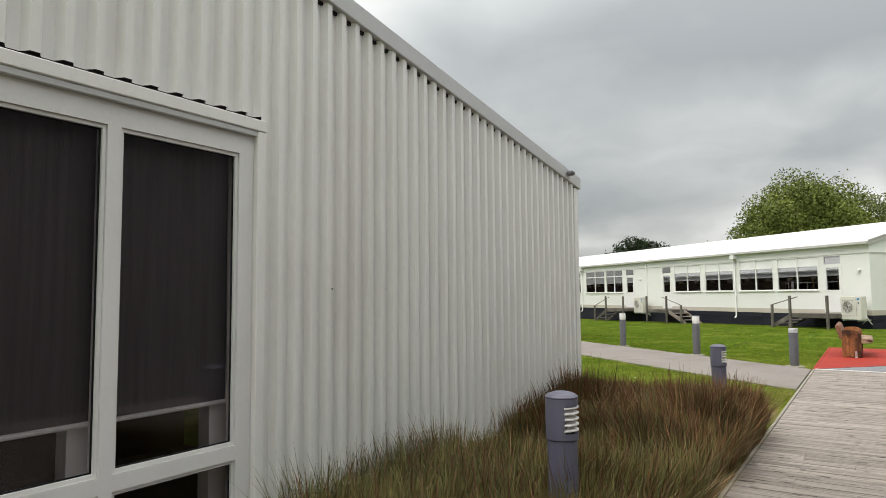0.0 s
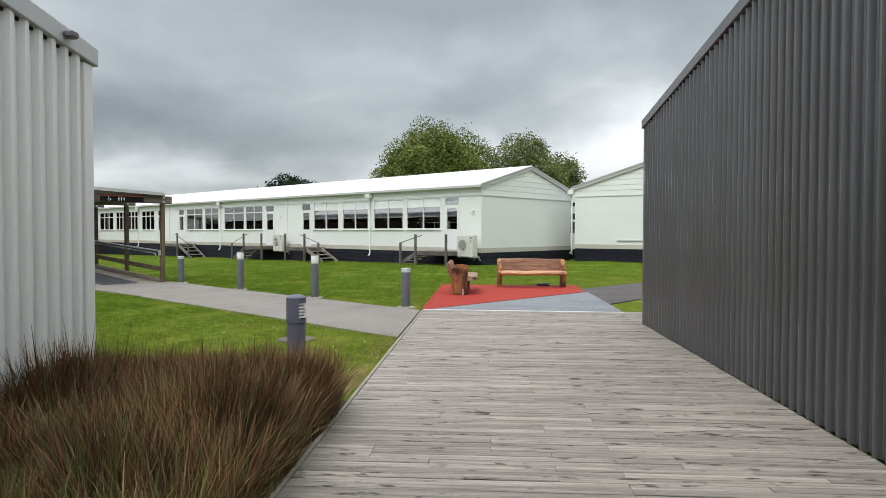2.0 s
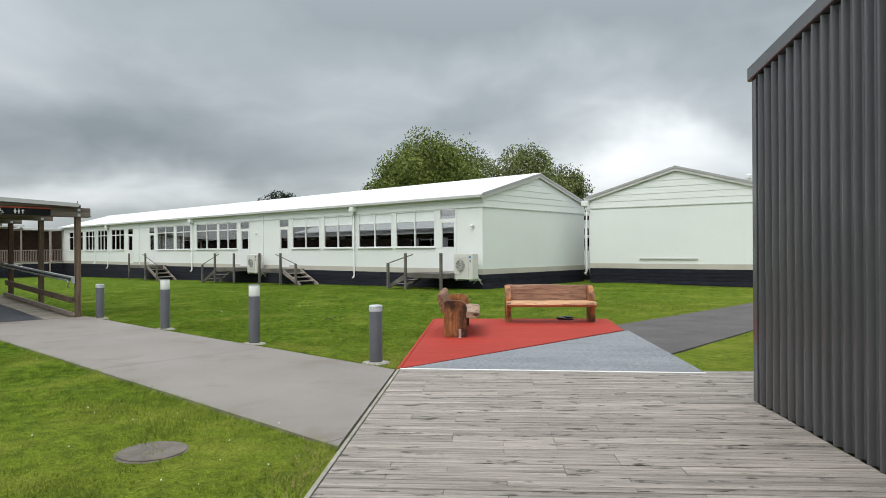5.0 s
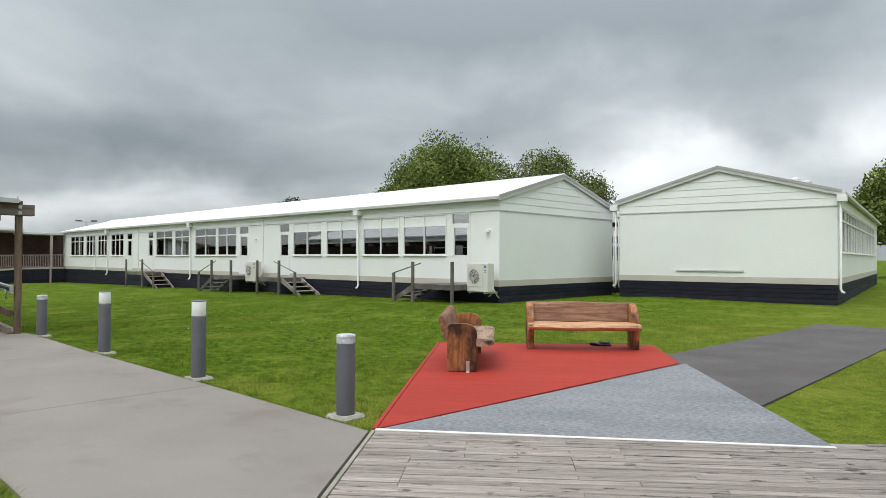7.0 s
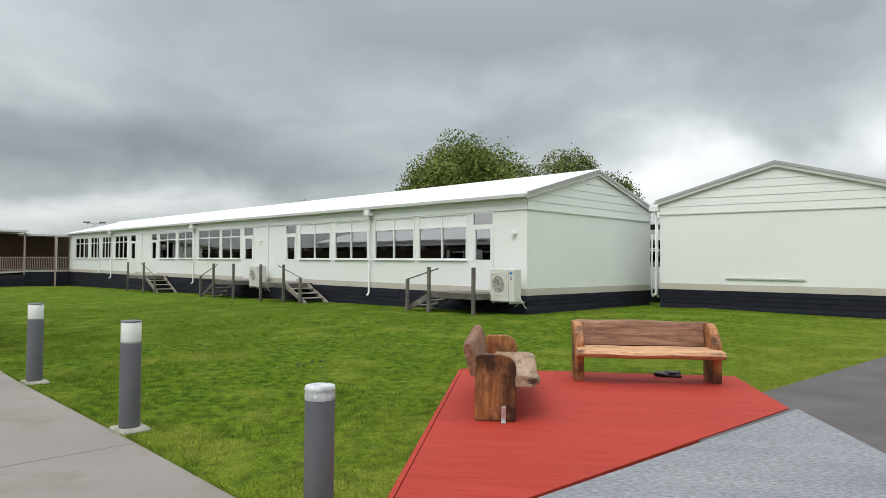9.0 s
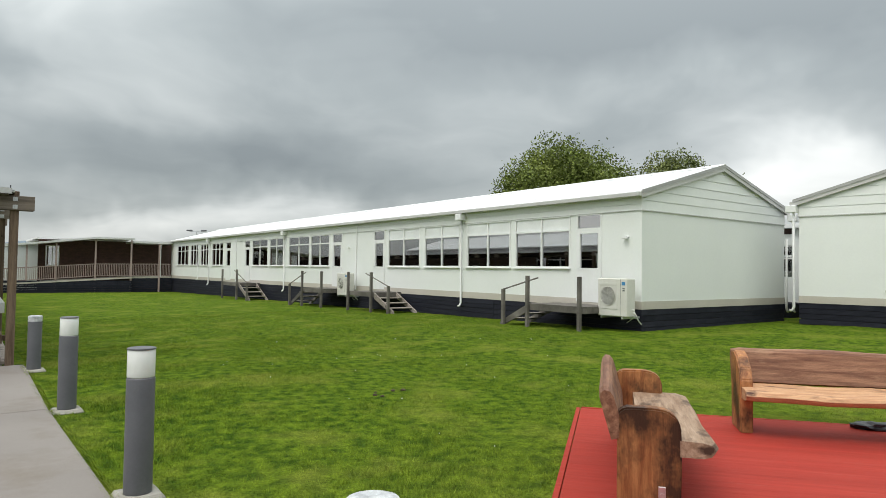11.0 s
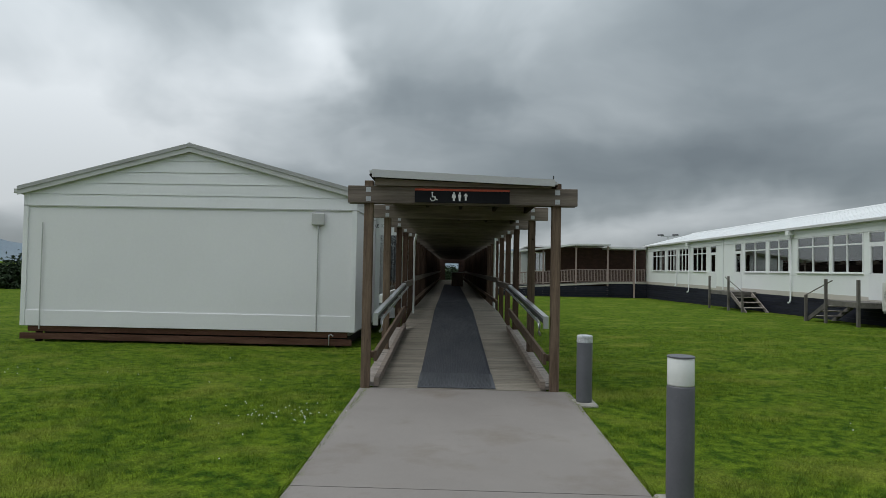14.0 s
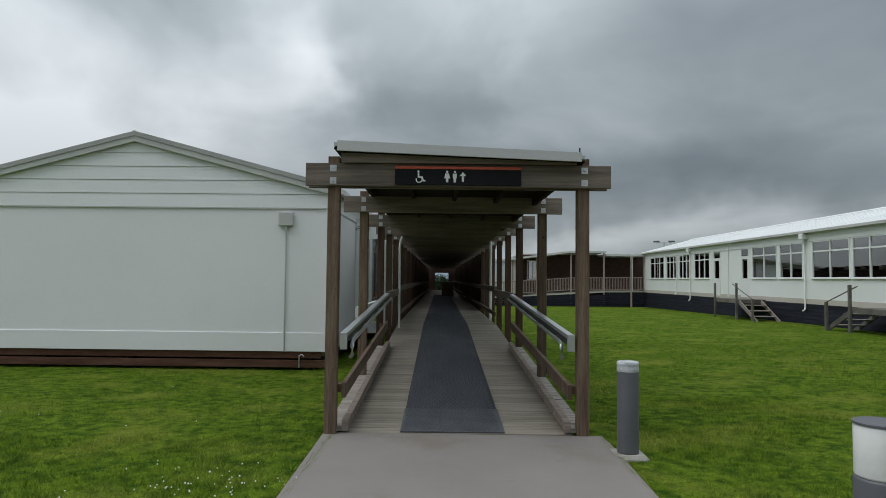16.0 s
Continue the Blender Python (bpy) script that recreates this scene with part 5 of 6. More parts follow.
landing(31.55, 33.6, 30.2, -1, -0.02)
landing(36.05, 38.25, 39.75, 1, -0.16)
landing(47.35, 50.1, 45.6, -1, -0.24)


def heat_pump(m, label):
    h = thing("heat_pump", m, label, "heat pump", "heat pumps")
    part("casing", boxes((-0.36, 0.0, 0, 0.98, 0.0, 1.02), bevel=0.02), M_AC, h)
    part("fan_recess", lathe(bmesh.new(), ((0.24, 0), (0.24, 0.012)), 28), M_ACD, h).matrix_basis = pose(-0.362, 0.62, 0.55, 0, -90, 0)
    bm = bmesh.new()
    for r in (0.05, 0.09, 0.13, 0.17, 0.21, 0.25):
        tube(bm, [(-0.385, 0.62 + r * math.cos(a * math.pi / 12), 0.55 + r * math.sin(a * math.pi / 12)) for a in range(25)], 0.007, 5)
    for a in range(8):
        c, s = math.cos(a * math.pi / 4), math.sin(a * math.pi / 4)
        tube(bm, [(-0.385, 0.62 + 0.05 * c, 0.55 + 0.05 * s), (-0.385, 0.62 + 0.25 * c, 0.55 + 0.25 * s)], 0.006, 5)
    part("fan_guard", bm, M_AC, h)
    part("seam", boxes((-0.363, -0.3605, 0.205, 0.213, 0.02, 1.0)), M_ACD, h)
    part("grille_panel", pierced(bmesh.new(), -0.372, -0.361, 0.29, 0.95, 0.20, 0.90, [(0.34, 0.90, 0.26, 0.84)]), M_AC, h, "raised square surround of the fan")
    part("label", boxes((-0.364, -0.361, 0.06, 0.17, 0.84, 0.93)), M_BLUE, h, "small blue label")
    part("label", boxes((-0.364, -0.361, 0.07, 0.14, 0.74, 0.77), (-0.364, -0.361, 0.07, 0.14, 0.68, 0.72)), M_ACD, h, "small grey label")
    part("foot", boxes((-0.38, 0.35, 0.12, 0.17, -0.06, -0.002), bevel=0.004), M_GALV, h)
    part("foot", boxes((-0.38, 0.35, 0.81, 0.86, -0.06, -0.002), bevel=0.004), M_GALV, h)
    part("pipe", tube(bmesh.new(), [(-0.1, 0.0, 0.12), (-0.08, -0.05, 0.10), (-0.02, -0.07, 0.0), (0.05, -0.06, -0.1), (0.2, -0.04, -0.2)], 0.016), M_JOINERY, h)
    part("pipe", tube(bmesh.new(), [(-0.12, 0.0, 0.2), (-0.1, -0.04, 0.17), (-0.04, -0.05, 0.02), (0.1, 0.3, -0.15), (0.3, 0.5, -0.2)], 0.012), M_JOINERY, h)
    return h


heat_pump(FU @ pose(26.72, 19.62, 0.50), "cream heat pump unit on wall brackets beside the landing")
heat_pump(FU @ pose(26.72, 35.0, 0.46), "cream heat pump unit on brackets between two landings")


# ---- bollards ----
def plain_bollard(m, lit):
    label = "dark grey bollard light with a white diffuser on a concrete pad" if lit else "short dark grey bollard with a taped damaged top"
    b = thing("bollard_light", m, label, "bollard", "path bollards")
    part("pad", boxes((-0.165, 0.165, -0.165, 0.165, -0.12, 0.0), bevel=0.03), M_PAD, b, "rough concrete footing")
    top = 0.85 if lit else 0.775
    part("tube", lathe(bmesh.new(), ((0.1, -0.01), (0.1, 0.02), (0.1, top - 0.012), (0.096, top)), 32), M_BOLL, b, smooth=False)
    if lit:
        part("diffuser", lathe(bmesh.new(), ((0.094, 0.851), (0.097, 0.86), (0.097, 1.05), (0.094, 1.056)), 32), M_DIFF, b, "white opal diffuser")
        part("cap", lathe(bmesh.new(), ((0.101, 1.057), (0.101, 1.066), (0.09, 1.07)), 32), M_BOLL, b)
    else:
        part("tape_wrap", lathe(bmesh.new(), ((0.101, 0.76), (0.103, 0.78), (0.1, 0.81), (0.104, 0.835), (0.098, 0.85), (0.07, 0.856)), 24), M_TAPE, b, "worn pale foil tape")
    for f in (o for o in b.children if o.name.startswith(("tube", "diffuser"))):
        for p in f.data.polygons:
            p.use_smooth = len(p.vertices) == 4
    return b


for (x, y), lit in (((7.85, 15.3), 0), ((6.45, 18.2), 1), ((4.98, 21.38), 1), ((3.48, 24.65), 0)):
    plain_bollard(pose(x, y, 0.0, 0, 0, 24), lit)


def louvre_bollard(m):
    b = thing("louvre_bollard", m, "blue-grey bollard light with a louvred head", "bollard", "louvred bollards")
    def rounded(name, rings, material, parent, label=""):
        o = part(name, lathe(bmesh.new(), rings, 36), material, parent, label)
        for p in o.data.polygons:
            p.use_smooth = len(p.vertices) == 4 and abs(p.normal.z) < 0.5
        return o
    rounded("tube", ((0.096, -0.2), (0.096, -0.19), (0.096, 0.73), (0.096, 0.735)), M_BOLL2, b)
    # head: closed on one side, an opening with ring louvres on the other
    hd = bmesh.new()
    n, a0, a1 = 36, -1.0, 1.0
    def shell(z0, z1, lo, hi):
        seg = [lo + (hi - lo) * i / n for i in range(n + 1)]
        quad = []
        for r in (0.104, 0.080):
            quad.append([[hd.verts.new((r * math.cos(a), r * math.sin(a), z)) for a in seg] for z in (z0, z1)])
        for i in range(n):
            (o0, o1), (i0, i1) = quad
            hd.faces.new((o0[i], o0[i + 1], o1[i + 1], o1[i]))
            hd.faces.new((i0[i + 1], i0[i], i1[i], i1[i + 1]))
            hd.faces.new((o1[i], o1[i + 1], i1[i + 1], i1[i]))
            hd.faces.new((o0[i + 1], o0[i], i0[i], i0[i + 1]))
        for k_ in (0, n):
            hd.faces.new((quad[0][0][k_], quad[0][1][k_], quad[1][1][k_], quad[1][0][k_]))
    shell(0.74, 0.78, 0, 2 * math.pi - 1e-3)
    shell(0.78, 0.95, a1, 2 * math.pi + a0)
    shell(0.95, 0.995, 0, 2 * math.pi - 1e-3)
    bmesh.ops.recalc_face_normals(hd, faces=hd.faces)
    head = part("head", hd, M_BOLL2, b)
    rounded("cap", ((0.105, 0.995), (0.104, 1.005), (0.085, 1.02), (0.05, 1.032), (0.01, 1.036)), M_BOLL2, head)
    rounded("lamp", ((0.055, 0.76), (0.055, 0.96)), M_DIFF, head, "pale lamp glass behind the louvres")
    for i in range(5):
        bm = bmesh.new()
        z = 0.795 + i * 0.035
        seg = [a0 - 0.05 + (a1 - a0 + 0.1) * k_ / 14 for k_ in range(15)]
        lo = [[bm.verts.new((r * math.cos(a), r * math.sin(a), z + dz)) for a in seg] for r, dz in ((0.062, 0.018), (0.106, 0.0), (0.106, 0.007), (0.062, 0.024))]
        for p, q in zip(lo, lo[1:] + lo[:1]):
            for k_ in range(14):
                bm.faces.new((p[k_], p[k_ + 1], q[k_ + 1], q[k_]))
        bmesh.ops.recalc_face_normals(bm, faces=bm.faces)
        part("louvre", bm, M_ALU, head, "pale metal louvre")
    return b


louvre_bollard(pose(1.60, 3.53, 0.04, 0, 0, -27))
louvre_bollard(pose(4.115, 8.60, -0.04, 0, 0, -27))


# ---- log benches ----
def wavy_plank(length, depth, thick, seed, wave=0.02, nx=24, droop=0.0):
    """A hand-hewn plank along x from 0, with an uneven front edge and rounded arrises."""
    rng = random.Random(seed)
    ph = [rng.uniform(0, 6.3) for _ in range(4)]
    bm = bmesh.new()
    prof = ((0.0, 0.0), (0.0, 1.0), (0.12, 1.0), (0.5, 0.985), (0.82, 0.96), (0.95, 0.82), (1.0, 0.5), (0.95, 0.15), (0.85, 0.0))
    loops = []
    for i in range(nx + 1):
        x = length * i / nx
        e = wave * (math.sin(2.3 * x + ph[0]) + 0.6 * math.sin(6.1 * x + ph[1]))
        h = wave * 0.35 * (math.sin(4.4 * x + ph[2]) + 0.5 * math.sin(9.0 * x + ph[3]))
        end = 1 - 0.05 * (1 if i in (0, nx) else 0)
        loops.append([bm.verts.new((x, a * (depth + e) * end, b_ * thick * end + (h if b_ > 0.4 else h * 0.5))) for a, b_ in prof])
    k_ = len(prof)
    for a, b_ in zip(loops, loops[1:]):
        for i in range(k_):
            bm.faces.new((a[i], b_[i], b_[(i + 1) % k_], a[(i + 1) % k_]))
    bm.faces.new(loops[0])
    bm.faces.new(loops[-1][::-1])
    bmesh.ops.recalc_face_normals(bm, faces=bm.faces)
    return bm


def log_bench(m, length, label, seed, tall=False):
    """Local x along the bench, y towards the sitter's knees, z up."""
    b = thing("log_bench", m, label, "bench", "log benches")
    for k_, x in enumerate((0.0, length - 0.125)):
        pts = [(0.0, 0.0), (0.44, 0.0), (0.445, 0.40), (0.44, 0.58), (0.41, 0.65), (0.35, 0.69), (0.26, 0.705), (0.05, 0.70), (0.0, 0.66)]
        if tall:
            pts = [(0.0, 0.0), (0.44, 0.0), (0.445, 0.44), (0.43, 0.56), (0.36, 0.68), (0.22, 0.79), (0.10, 0.835), (-0.02, 0.83), (-0.04, 0.76)]
        bm = prism(bmesh.new(), pts, x, x + 0.125, "x")
        bmesh.ops.bevel(bm, geom=bm.edges[:], offset=0.014, segments=2, affect="EDGES")
        s = part("end_slab", bm, M_BENCH, b, "thick upright slab with knots and dark scorch marks")
        if k_ == 1 and not tall:
            e = x + 0.125
            part("bracket", boxes((e + 0.002, e + 0.012, 0.285, 0.335, 0.0, 0.16), (e + 0.002, e + 0.08, 0.285, 0.335, 0.0, 0.008), bevel=0.002), M_GALV, s, "galvanised angle bracket")
            part("bolt", lathe(bmesh.new(), ((0.016, 0), (0.016, 0.012)), 6), M_GALV, s).matrix_basis = pose(e + 0.012, 0.31, 0.10, 0, 90, 0)
    seat = part("seat", wavy_plank(length - 0.024, 0.55 if tall else 0.53, 0.12, seed, 0.016 if tall else 0.009), M_BENCH_X if tall else M_BENCH_A, b, "worn split-log seat with a wavy front edge", smooth=False)
    seat.matrix_basis = pose(0.012, 0.16, 0.37)
    back = part("backrest", wavy_plank(length - 0.01, 0.385, 0.11, seed + 3, 0.008), M_BENCH_B, b, "thick split-log backrest leaning back")
    back.matrix_basis = pose(0.005, 0.06, 0.49, 107, 0, 0)
    return b


log_bench(FD @ pose(0.41, 5.28, 0.005, 0, 0, -90), 2.0, "rustic log bench with scorched end slabs on the red platform", 11)
log_bench(FD @ pose(3.72, 6.38, 0.0, 0, 0, 182), 2.05, "rustic log bench with a wavy seat at the platform's edge", 23, True)

bag = thing("rubbish_bag", FD @ pose(3.15, 6.5, 0.0), "crumpled black plastic lying under a bench", "bag")
bm = bmesh.new()
bmesh.ops.create_icosphere(bm, subdivisions=3, radius=0.14)
for v in bm.verts:
    n_ = noise.noise(v.co * 11)
    v.co = Vector((v.co.x * 1.5, v.co.y * 0.7, max(0.0, v.co.z * 0.4 + 0.03))) * (1 + 0.5 * n_)
part("sheet", bm, M_BAG, bag)

bin_ = thing("timber_planter", FK @ pose(11.9, 56.5, RAMP_H), "brown timber box standing on the walkway", "planter")
part("box", boxes((-0.38, 0.38, -0.3, 0.3, 0.0, 0.9), bevel=0.01), M_TIMBER, bin_)
part("lid", boxes((-0.41, 0.41, -0.33, 0.33, 0.901, 0.95), bevel=0.01), M_BARGE, bin_)

end = thing("brick_passage", FK @ pose(0, 80.5, 0), "dark brick end wall with a passage at the walkway's end", "wall")
ew = part("wall", pierced(bmesh.new(), 0, 0.25, -2.2, 3.4, -0.6, 3.3, [(-0.1, 1.25, RAMP_H, 2.2)]), M_BRICK, end)
ew.matrix_basis = pose(11.0, 0, 0, 0, 0, -90)
for x, y, r in ((4.77, 11.99, 0.28),):
    mh = thing("manhole_cover", pose(x, y, -0.052), "round rusty manhole cover set in the lawn", "manhole cover")
    part("ring", lathe(bmesh.new(), ((r + 0.03, -0.05), (r + 0.03, 0.010), (r + 0.005, 0.016)), 32), M_IRON, mh)
    part("lid", lathe(bmesh.new(), ((r, 0.0), (r, 0.024), (r - 0.02, 0.028)), 32), M_IRON, mh)


# ---- trees and distance ----
def tree(m, height, spread, crown_from, n, leaf, seed, material, label, squash=1.0):
    t = thing("tree", m, label, "tree", "background trees")
    rng = np.random.default_rng(seed)
    bm = tube(bmesh.new(), [(0, 0, -0.8), (0.1, 0, height * 0.25), (0.15, 0.1, height * 0.5), (0.1, 0.2, height * 0.8)],
              [height * 0.03, height * 0.024, height * 0.016, height * 0.004], 10)
    lobes = []
    for i in range(15):
        a, f = rng.uniform(0, 6.28), rng.uniform(0, 1)
        rr = spread * 0.36 * math.sqrt(rng.uniform(0.05, 1)) * (1.05 - 0.55 * f)
        p = np.array([rr * math.cos(a), rr * math.sin(a), crown_from + (height - crown_from) * (0.18 + 0.66 * f)])
        lobes.append((p, spread * rng.uniform(0.13, 0.21)))
        z0 = height * rng.uniform(0.2, 0.45)
        tube(bm, [(0.1, 0, z0), (p[0] * 0.5, p[1] * 0.5, (z0 + p[2]) / 2 + 0.3), tuple(p)], [height * 0.012, height * 0.007, height * 0.002], 6)
    part("trunk", bm, M_BARK, t, smooth=True)
    pts = []
    for p, r in lobes:
        k_ = n // len(lobes)
        d = rng.normal(size=(k_, 3))
        d /= np.linalg.norm(d, axis=1)[:, None]
        rad = r * rng.uniform(0.35, 1.0, k_) ** 0.4 * (1 + 0.25 * np.sin(5 * d[:, 0] + 3 * d[:, 2]))
        q = p + d * rad[:, None] * np.array([1, 1, 0.8 * squash])
        pts.append(q)
        tuft = rng.integers(0, k_, k_ // 5)
        pts.append(q[tuft] + rng.normal(size=(len(tuft), 3)) * 0.35)
    c = np.concatenate(pts)
    k_ = len(c)
    a = rng.normal(size=(k_, 3))
    a /= np.linalg.norm(a, axis=1)[:, None]
    b_ = np.cross(a, rng.normal(size=(k_, 3)))
    b_ /= np.linalg.norm(b_, axis=1)[:, None]
    s = leaf * rng.uniform(0.6, 1.3, (k_, 1))
    verts = np.stack((c - a * s, c + b_ * s * 0.55, c + a * s, c - b_ * s * 0.55), 1).reshape(-1, 3)
    faces = np.arange(4 * k_).reshape(-1, 4)
    crown = new("crown", soup("crown", verts, faces, material))
    crown.parent = t
    return t


tree(pose(32.2, 68.0, -0.4), 12.4, 21.0, 3.0, 95000, 0.125, 1, M_LEAF, "broad leafy green tree behind the classrooms")
tree(pose(43.2, 67.4, -0.4), 12.9, 14.5, 3.6, 34000, 0.125, 2, M_LEAF2, "paler open-crowned tree behind the classrooms")
tree(pose(61.6, 44.0, -0.4), 10.3, 10.0, 2.5, 15000, 0.16, 3, M_LEAF, "leafy green tree behind the second classroom")
tree(pose(23.0, 72.0, -0.4), 7.4, 6.0, 2.0, 6000, 0.15, 4, M_LEAF, "small leafy tree half hidden by the roof")
tree(pose(32.2, 154.5, -0.5), 15.0, 20.0, 7.0, 9000, 0.25, 6, M_LEAFD, "dark flat-topped conifer far beyond the roofs", 0.6)

tree(FK @ pose(11.9, 92, -0.4), 2.0, 5.0, 0.2, 4000, 0.12, 12, M_LEAFD, "dark shrub glimpsed past the end of the walkway")
tree(pose(-46, 48, -0.5), 1.7, 8.0, 0.2, 6000, 0.15, 9, M_LEAFD, "low dark shrubs beyond the raised classroom")


def hills():
    a = np.linspace(radians(60), radians(200), 160)
    rng = np.random.default_rng(8)
    h = 26 + 16 * np.sin(a * 7) + 9 * np.sin(a * 17 + 1) + 5 * np.sin(a * 41) + rng.normal(size=160) * 1.0
    h = np.maximum(h, 5) + 34 * np.exp(-((a - radians(170)) / 0.42) ** 2)
    lo = np.stack((1400 * np.cos(a), 1400 * np.sin(a), np.full(160, -5.0)), 1)
    hi = np.stack((1500 * np.cos(a), 1500 * np.sin(a), h), 1)
    v = np.concatenate((lo, hi))
    i = np.arange(159)
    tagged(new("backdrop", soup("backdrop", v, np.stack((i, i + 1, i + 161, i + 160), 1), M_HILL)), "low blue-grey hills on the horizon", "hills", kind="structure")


hills()


# ---- rushes between the white wall and the boardwalk ----
def lumps(x, y, size, seed):
    """Smooth random values from 0 to 1 over the plan, with lumps of the given size."""
    table = np.random.default_rng(seed).uniform(0, 1, (256, 256))
    gx, gy = x / size, y / size
    ix, iy = np.floor(gx).astype(int), np.floor(gy).astype(int)
    fx, fy = gx - ix, gy - iy
    fx, fy = fx * fx * (3 - 2 * fx), fy * fy * (3 - 2 * fy)

    def cell(a, b):
        return table[a % 256, b % 256]
    low = cell(ix, iy) * (1 - fx) + cell(ix + 1, iy) * fx
    high = cell(ix, iy + 1) * (1 - fx) + cell(ix + 1, iy + 1) * fx
    return low * (1 - fy) + high * fy


def rushes():
    rng = np.random.default_rng(21)
    bed = [(-0.06, -17.5), (-0.06, -7.5), (-0.5, -7.1), (-2.2, -7.5), (-2.28, -17.5)]
    soil = tagged(new("garden_bed", finish(prism(bmesh.new(), bed, -0.15, -0.015, "z"), M_SOIL, "garden_bed")), "dark bark mulch under the rushes", "soil", kind="structure")
    soil.matrix_basis = FD
    want = {"rush_stems": (M_REED, 80000, "dense dark green rushes beside the boardwalk"),
            "rust_rush_stems": (M_REED_R, 56000, "rust-brown rush stems with feathery tips"),
            "straw_rush_stems": (M_REED_S, 17000, "dry straw-coloured bent rush stems")}
    # clump centres over the bed, in the frame of the white wall
    cl = []
    while len(cl) < 300:
        x, y = rng.uniform(-2.5, 5), rng.uniform(0.0, 9.2)
        w, d = FW_I @ Vector((x, y, 0)), FD_I @ Vector((x, y, 0))
        if w.x < 0.08 or w.y > 0.35 or d.x > -0.07 or d.y > -7.3 or w.y < -5.7:
            continue
        cl.append((x, y))
    cl = np.array(cl)
    for name, (material, n, label) in want.items():
        along = (cl - np.array((7.98, 14.56))) @ np.array((math.sin(radians(27.4)), math.cos(radians(27.4))))
        patch = 0.5 + 0.5 * np.sin(cl[:, 0] * 2.3 + 1.0) * np.sin(cl[:, 1] * 1.9 + 0.6)
        kind_w = {"rush_stems": 1.25 - 0.6 * np.clip((along + 12.5) / 5.0, 0, 1) + 0.5 * patch,
                  "rust_rush_stems": 0.06 + 1.1 * np.clip((along + 11.6) / 3.6, 0, 1) ** 1.5 + 0.2 * (1 - patch),
                  "straw_rush_stems": 0.25 + 2.2 * np.exp(-((along + 11.0) / 1.2) ** 2) * patch}[name]
        pick = rng.choice(len(cl), n, p=kind_w / kind_w.sum())
        base = cl[pick] + rng.normal(size=(n, 2)) * 0.13
        # keep off the wall and the boards
        c1, s1 = math.cos(radians(-27.4)), math.sin(radians(-27.4))
        wx = (base[:, 0] - 2.22) * c1 + (base[:, 1] - 8.47) * s1
        c2, s2 = math.cos(radians(-27.4)), math.sin(radians(-27.4))
        dx = (base[:, 0] - 7.98) * c2 + (base[:, 1] - 14.56) * s2
        keep = (wx > 0.06) & (dx < -0.035)
        base, pick = base[keep], pick[keep]
        n = len(base)
        rust = name.startswith("rust")
        straw = name.startswith("straw")
        tall = 0.34 + 0.30 * lumps(cl[pick, 0], cl[pick, 1], 0.55, 3) + 0.10 * np.sin(pick * 1.7) + (0.05 if rust else 0.0)
        tall = tall * (1 - 0.4 * np.clip((along[pick] + 8.8) / 1.3, 0, 1))
        # a trodden hollow in the middle of the bed
        hollow = np.exp(-((along[pick] + 10.9) / 0.75) ** 2) * np.exp(-((base @ np.array((math.cos(radians(27.4)), -math.sin(radians(27.4)))) + 1.4) / 0.7) ** 2)
        tall = tall * (1 - 0.45 * hollow)
        h = tall * rng.uniform(0.45, 1.2, n)
        spike = rng.uniform(0, 1, n) > 0.95
        h = np.where(spike, h * 1.2, h)
        ang = pick * 2.399 + rng.normal(0, 0.9, n)
        lean = h * (rng.uniform(0.06, 0.75, n) if not straw else rng.uniform(0.5, 1.2, n))
        lean = np.where(spike, lean * 0.45, lean)
        if straw:
            h *= 0.75
        out = base - cl[pick]
        lx, ly = np.cos(ang) * lean * 0.7 + out[:, 0] * 0.45, np.sin(ang) * lean * 0.7 + out[:, 1] * 0.45
        wid = (0.0019 if not rust else 0.0016) * rng.uniform(0.8, 1.4, n)
        sx, sy = -np.sin(ang), np.cos(ang)
        rows = []
        for f in (0.0, 0.4, 0.75, 1.0):
            p = np.stack((base[:, 0] + lx * f ** 1.8, base[:, 1] + ly * f ** 1.8, -0.02 + h * f * (1 - 0.12 * f * (lean / h))), 1)
            k_ = wid * (1.0 if f < 0.9 else 0.35)
            if rust and 0.6 < f < 0.9:
                k_ = wid * 1.9
            off = np.stack((sx * k_, sy * k_, np.zeros(n)), 1)
            rows += [p - off, p + off]
        verts = np.stack(rows, 1).reshape(-1, 3)
        i = np.arange(n) * 8
        faces = np.concatenate([np.stack((i + 2 * k_, i + 2 * k_ + 1, i + 2 * k_ + 3, i + 2 * k_ + 2), 1) for k_ in range(3)])
        tagged(new(name, soup(name, verts, faces, material)), label, "rushes", kind="stuff")


rushes()


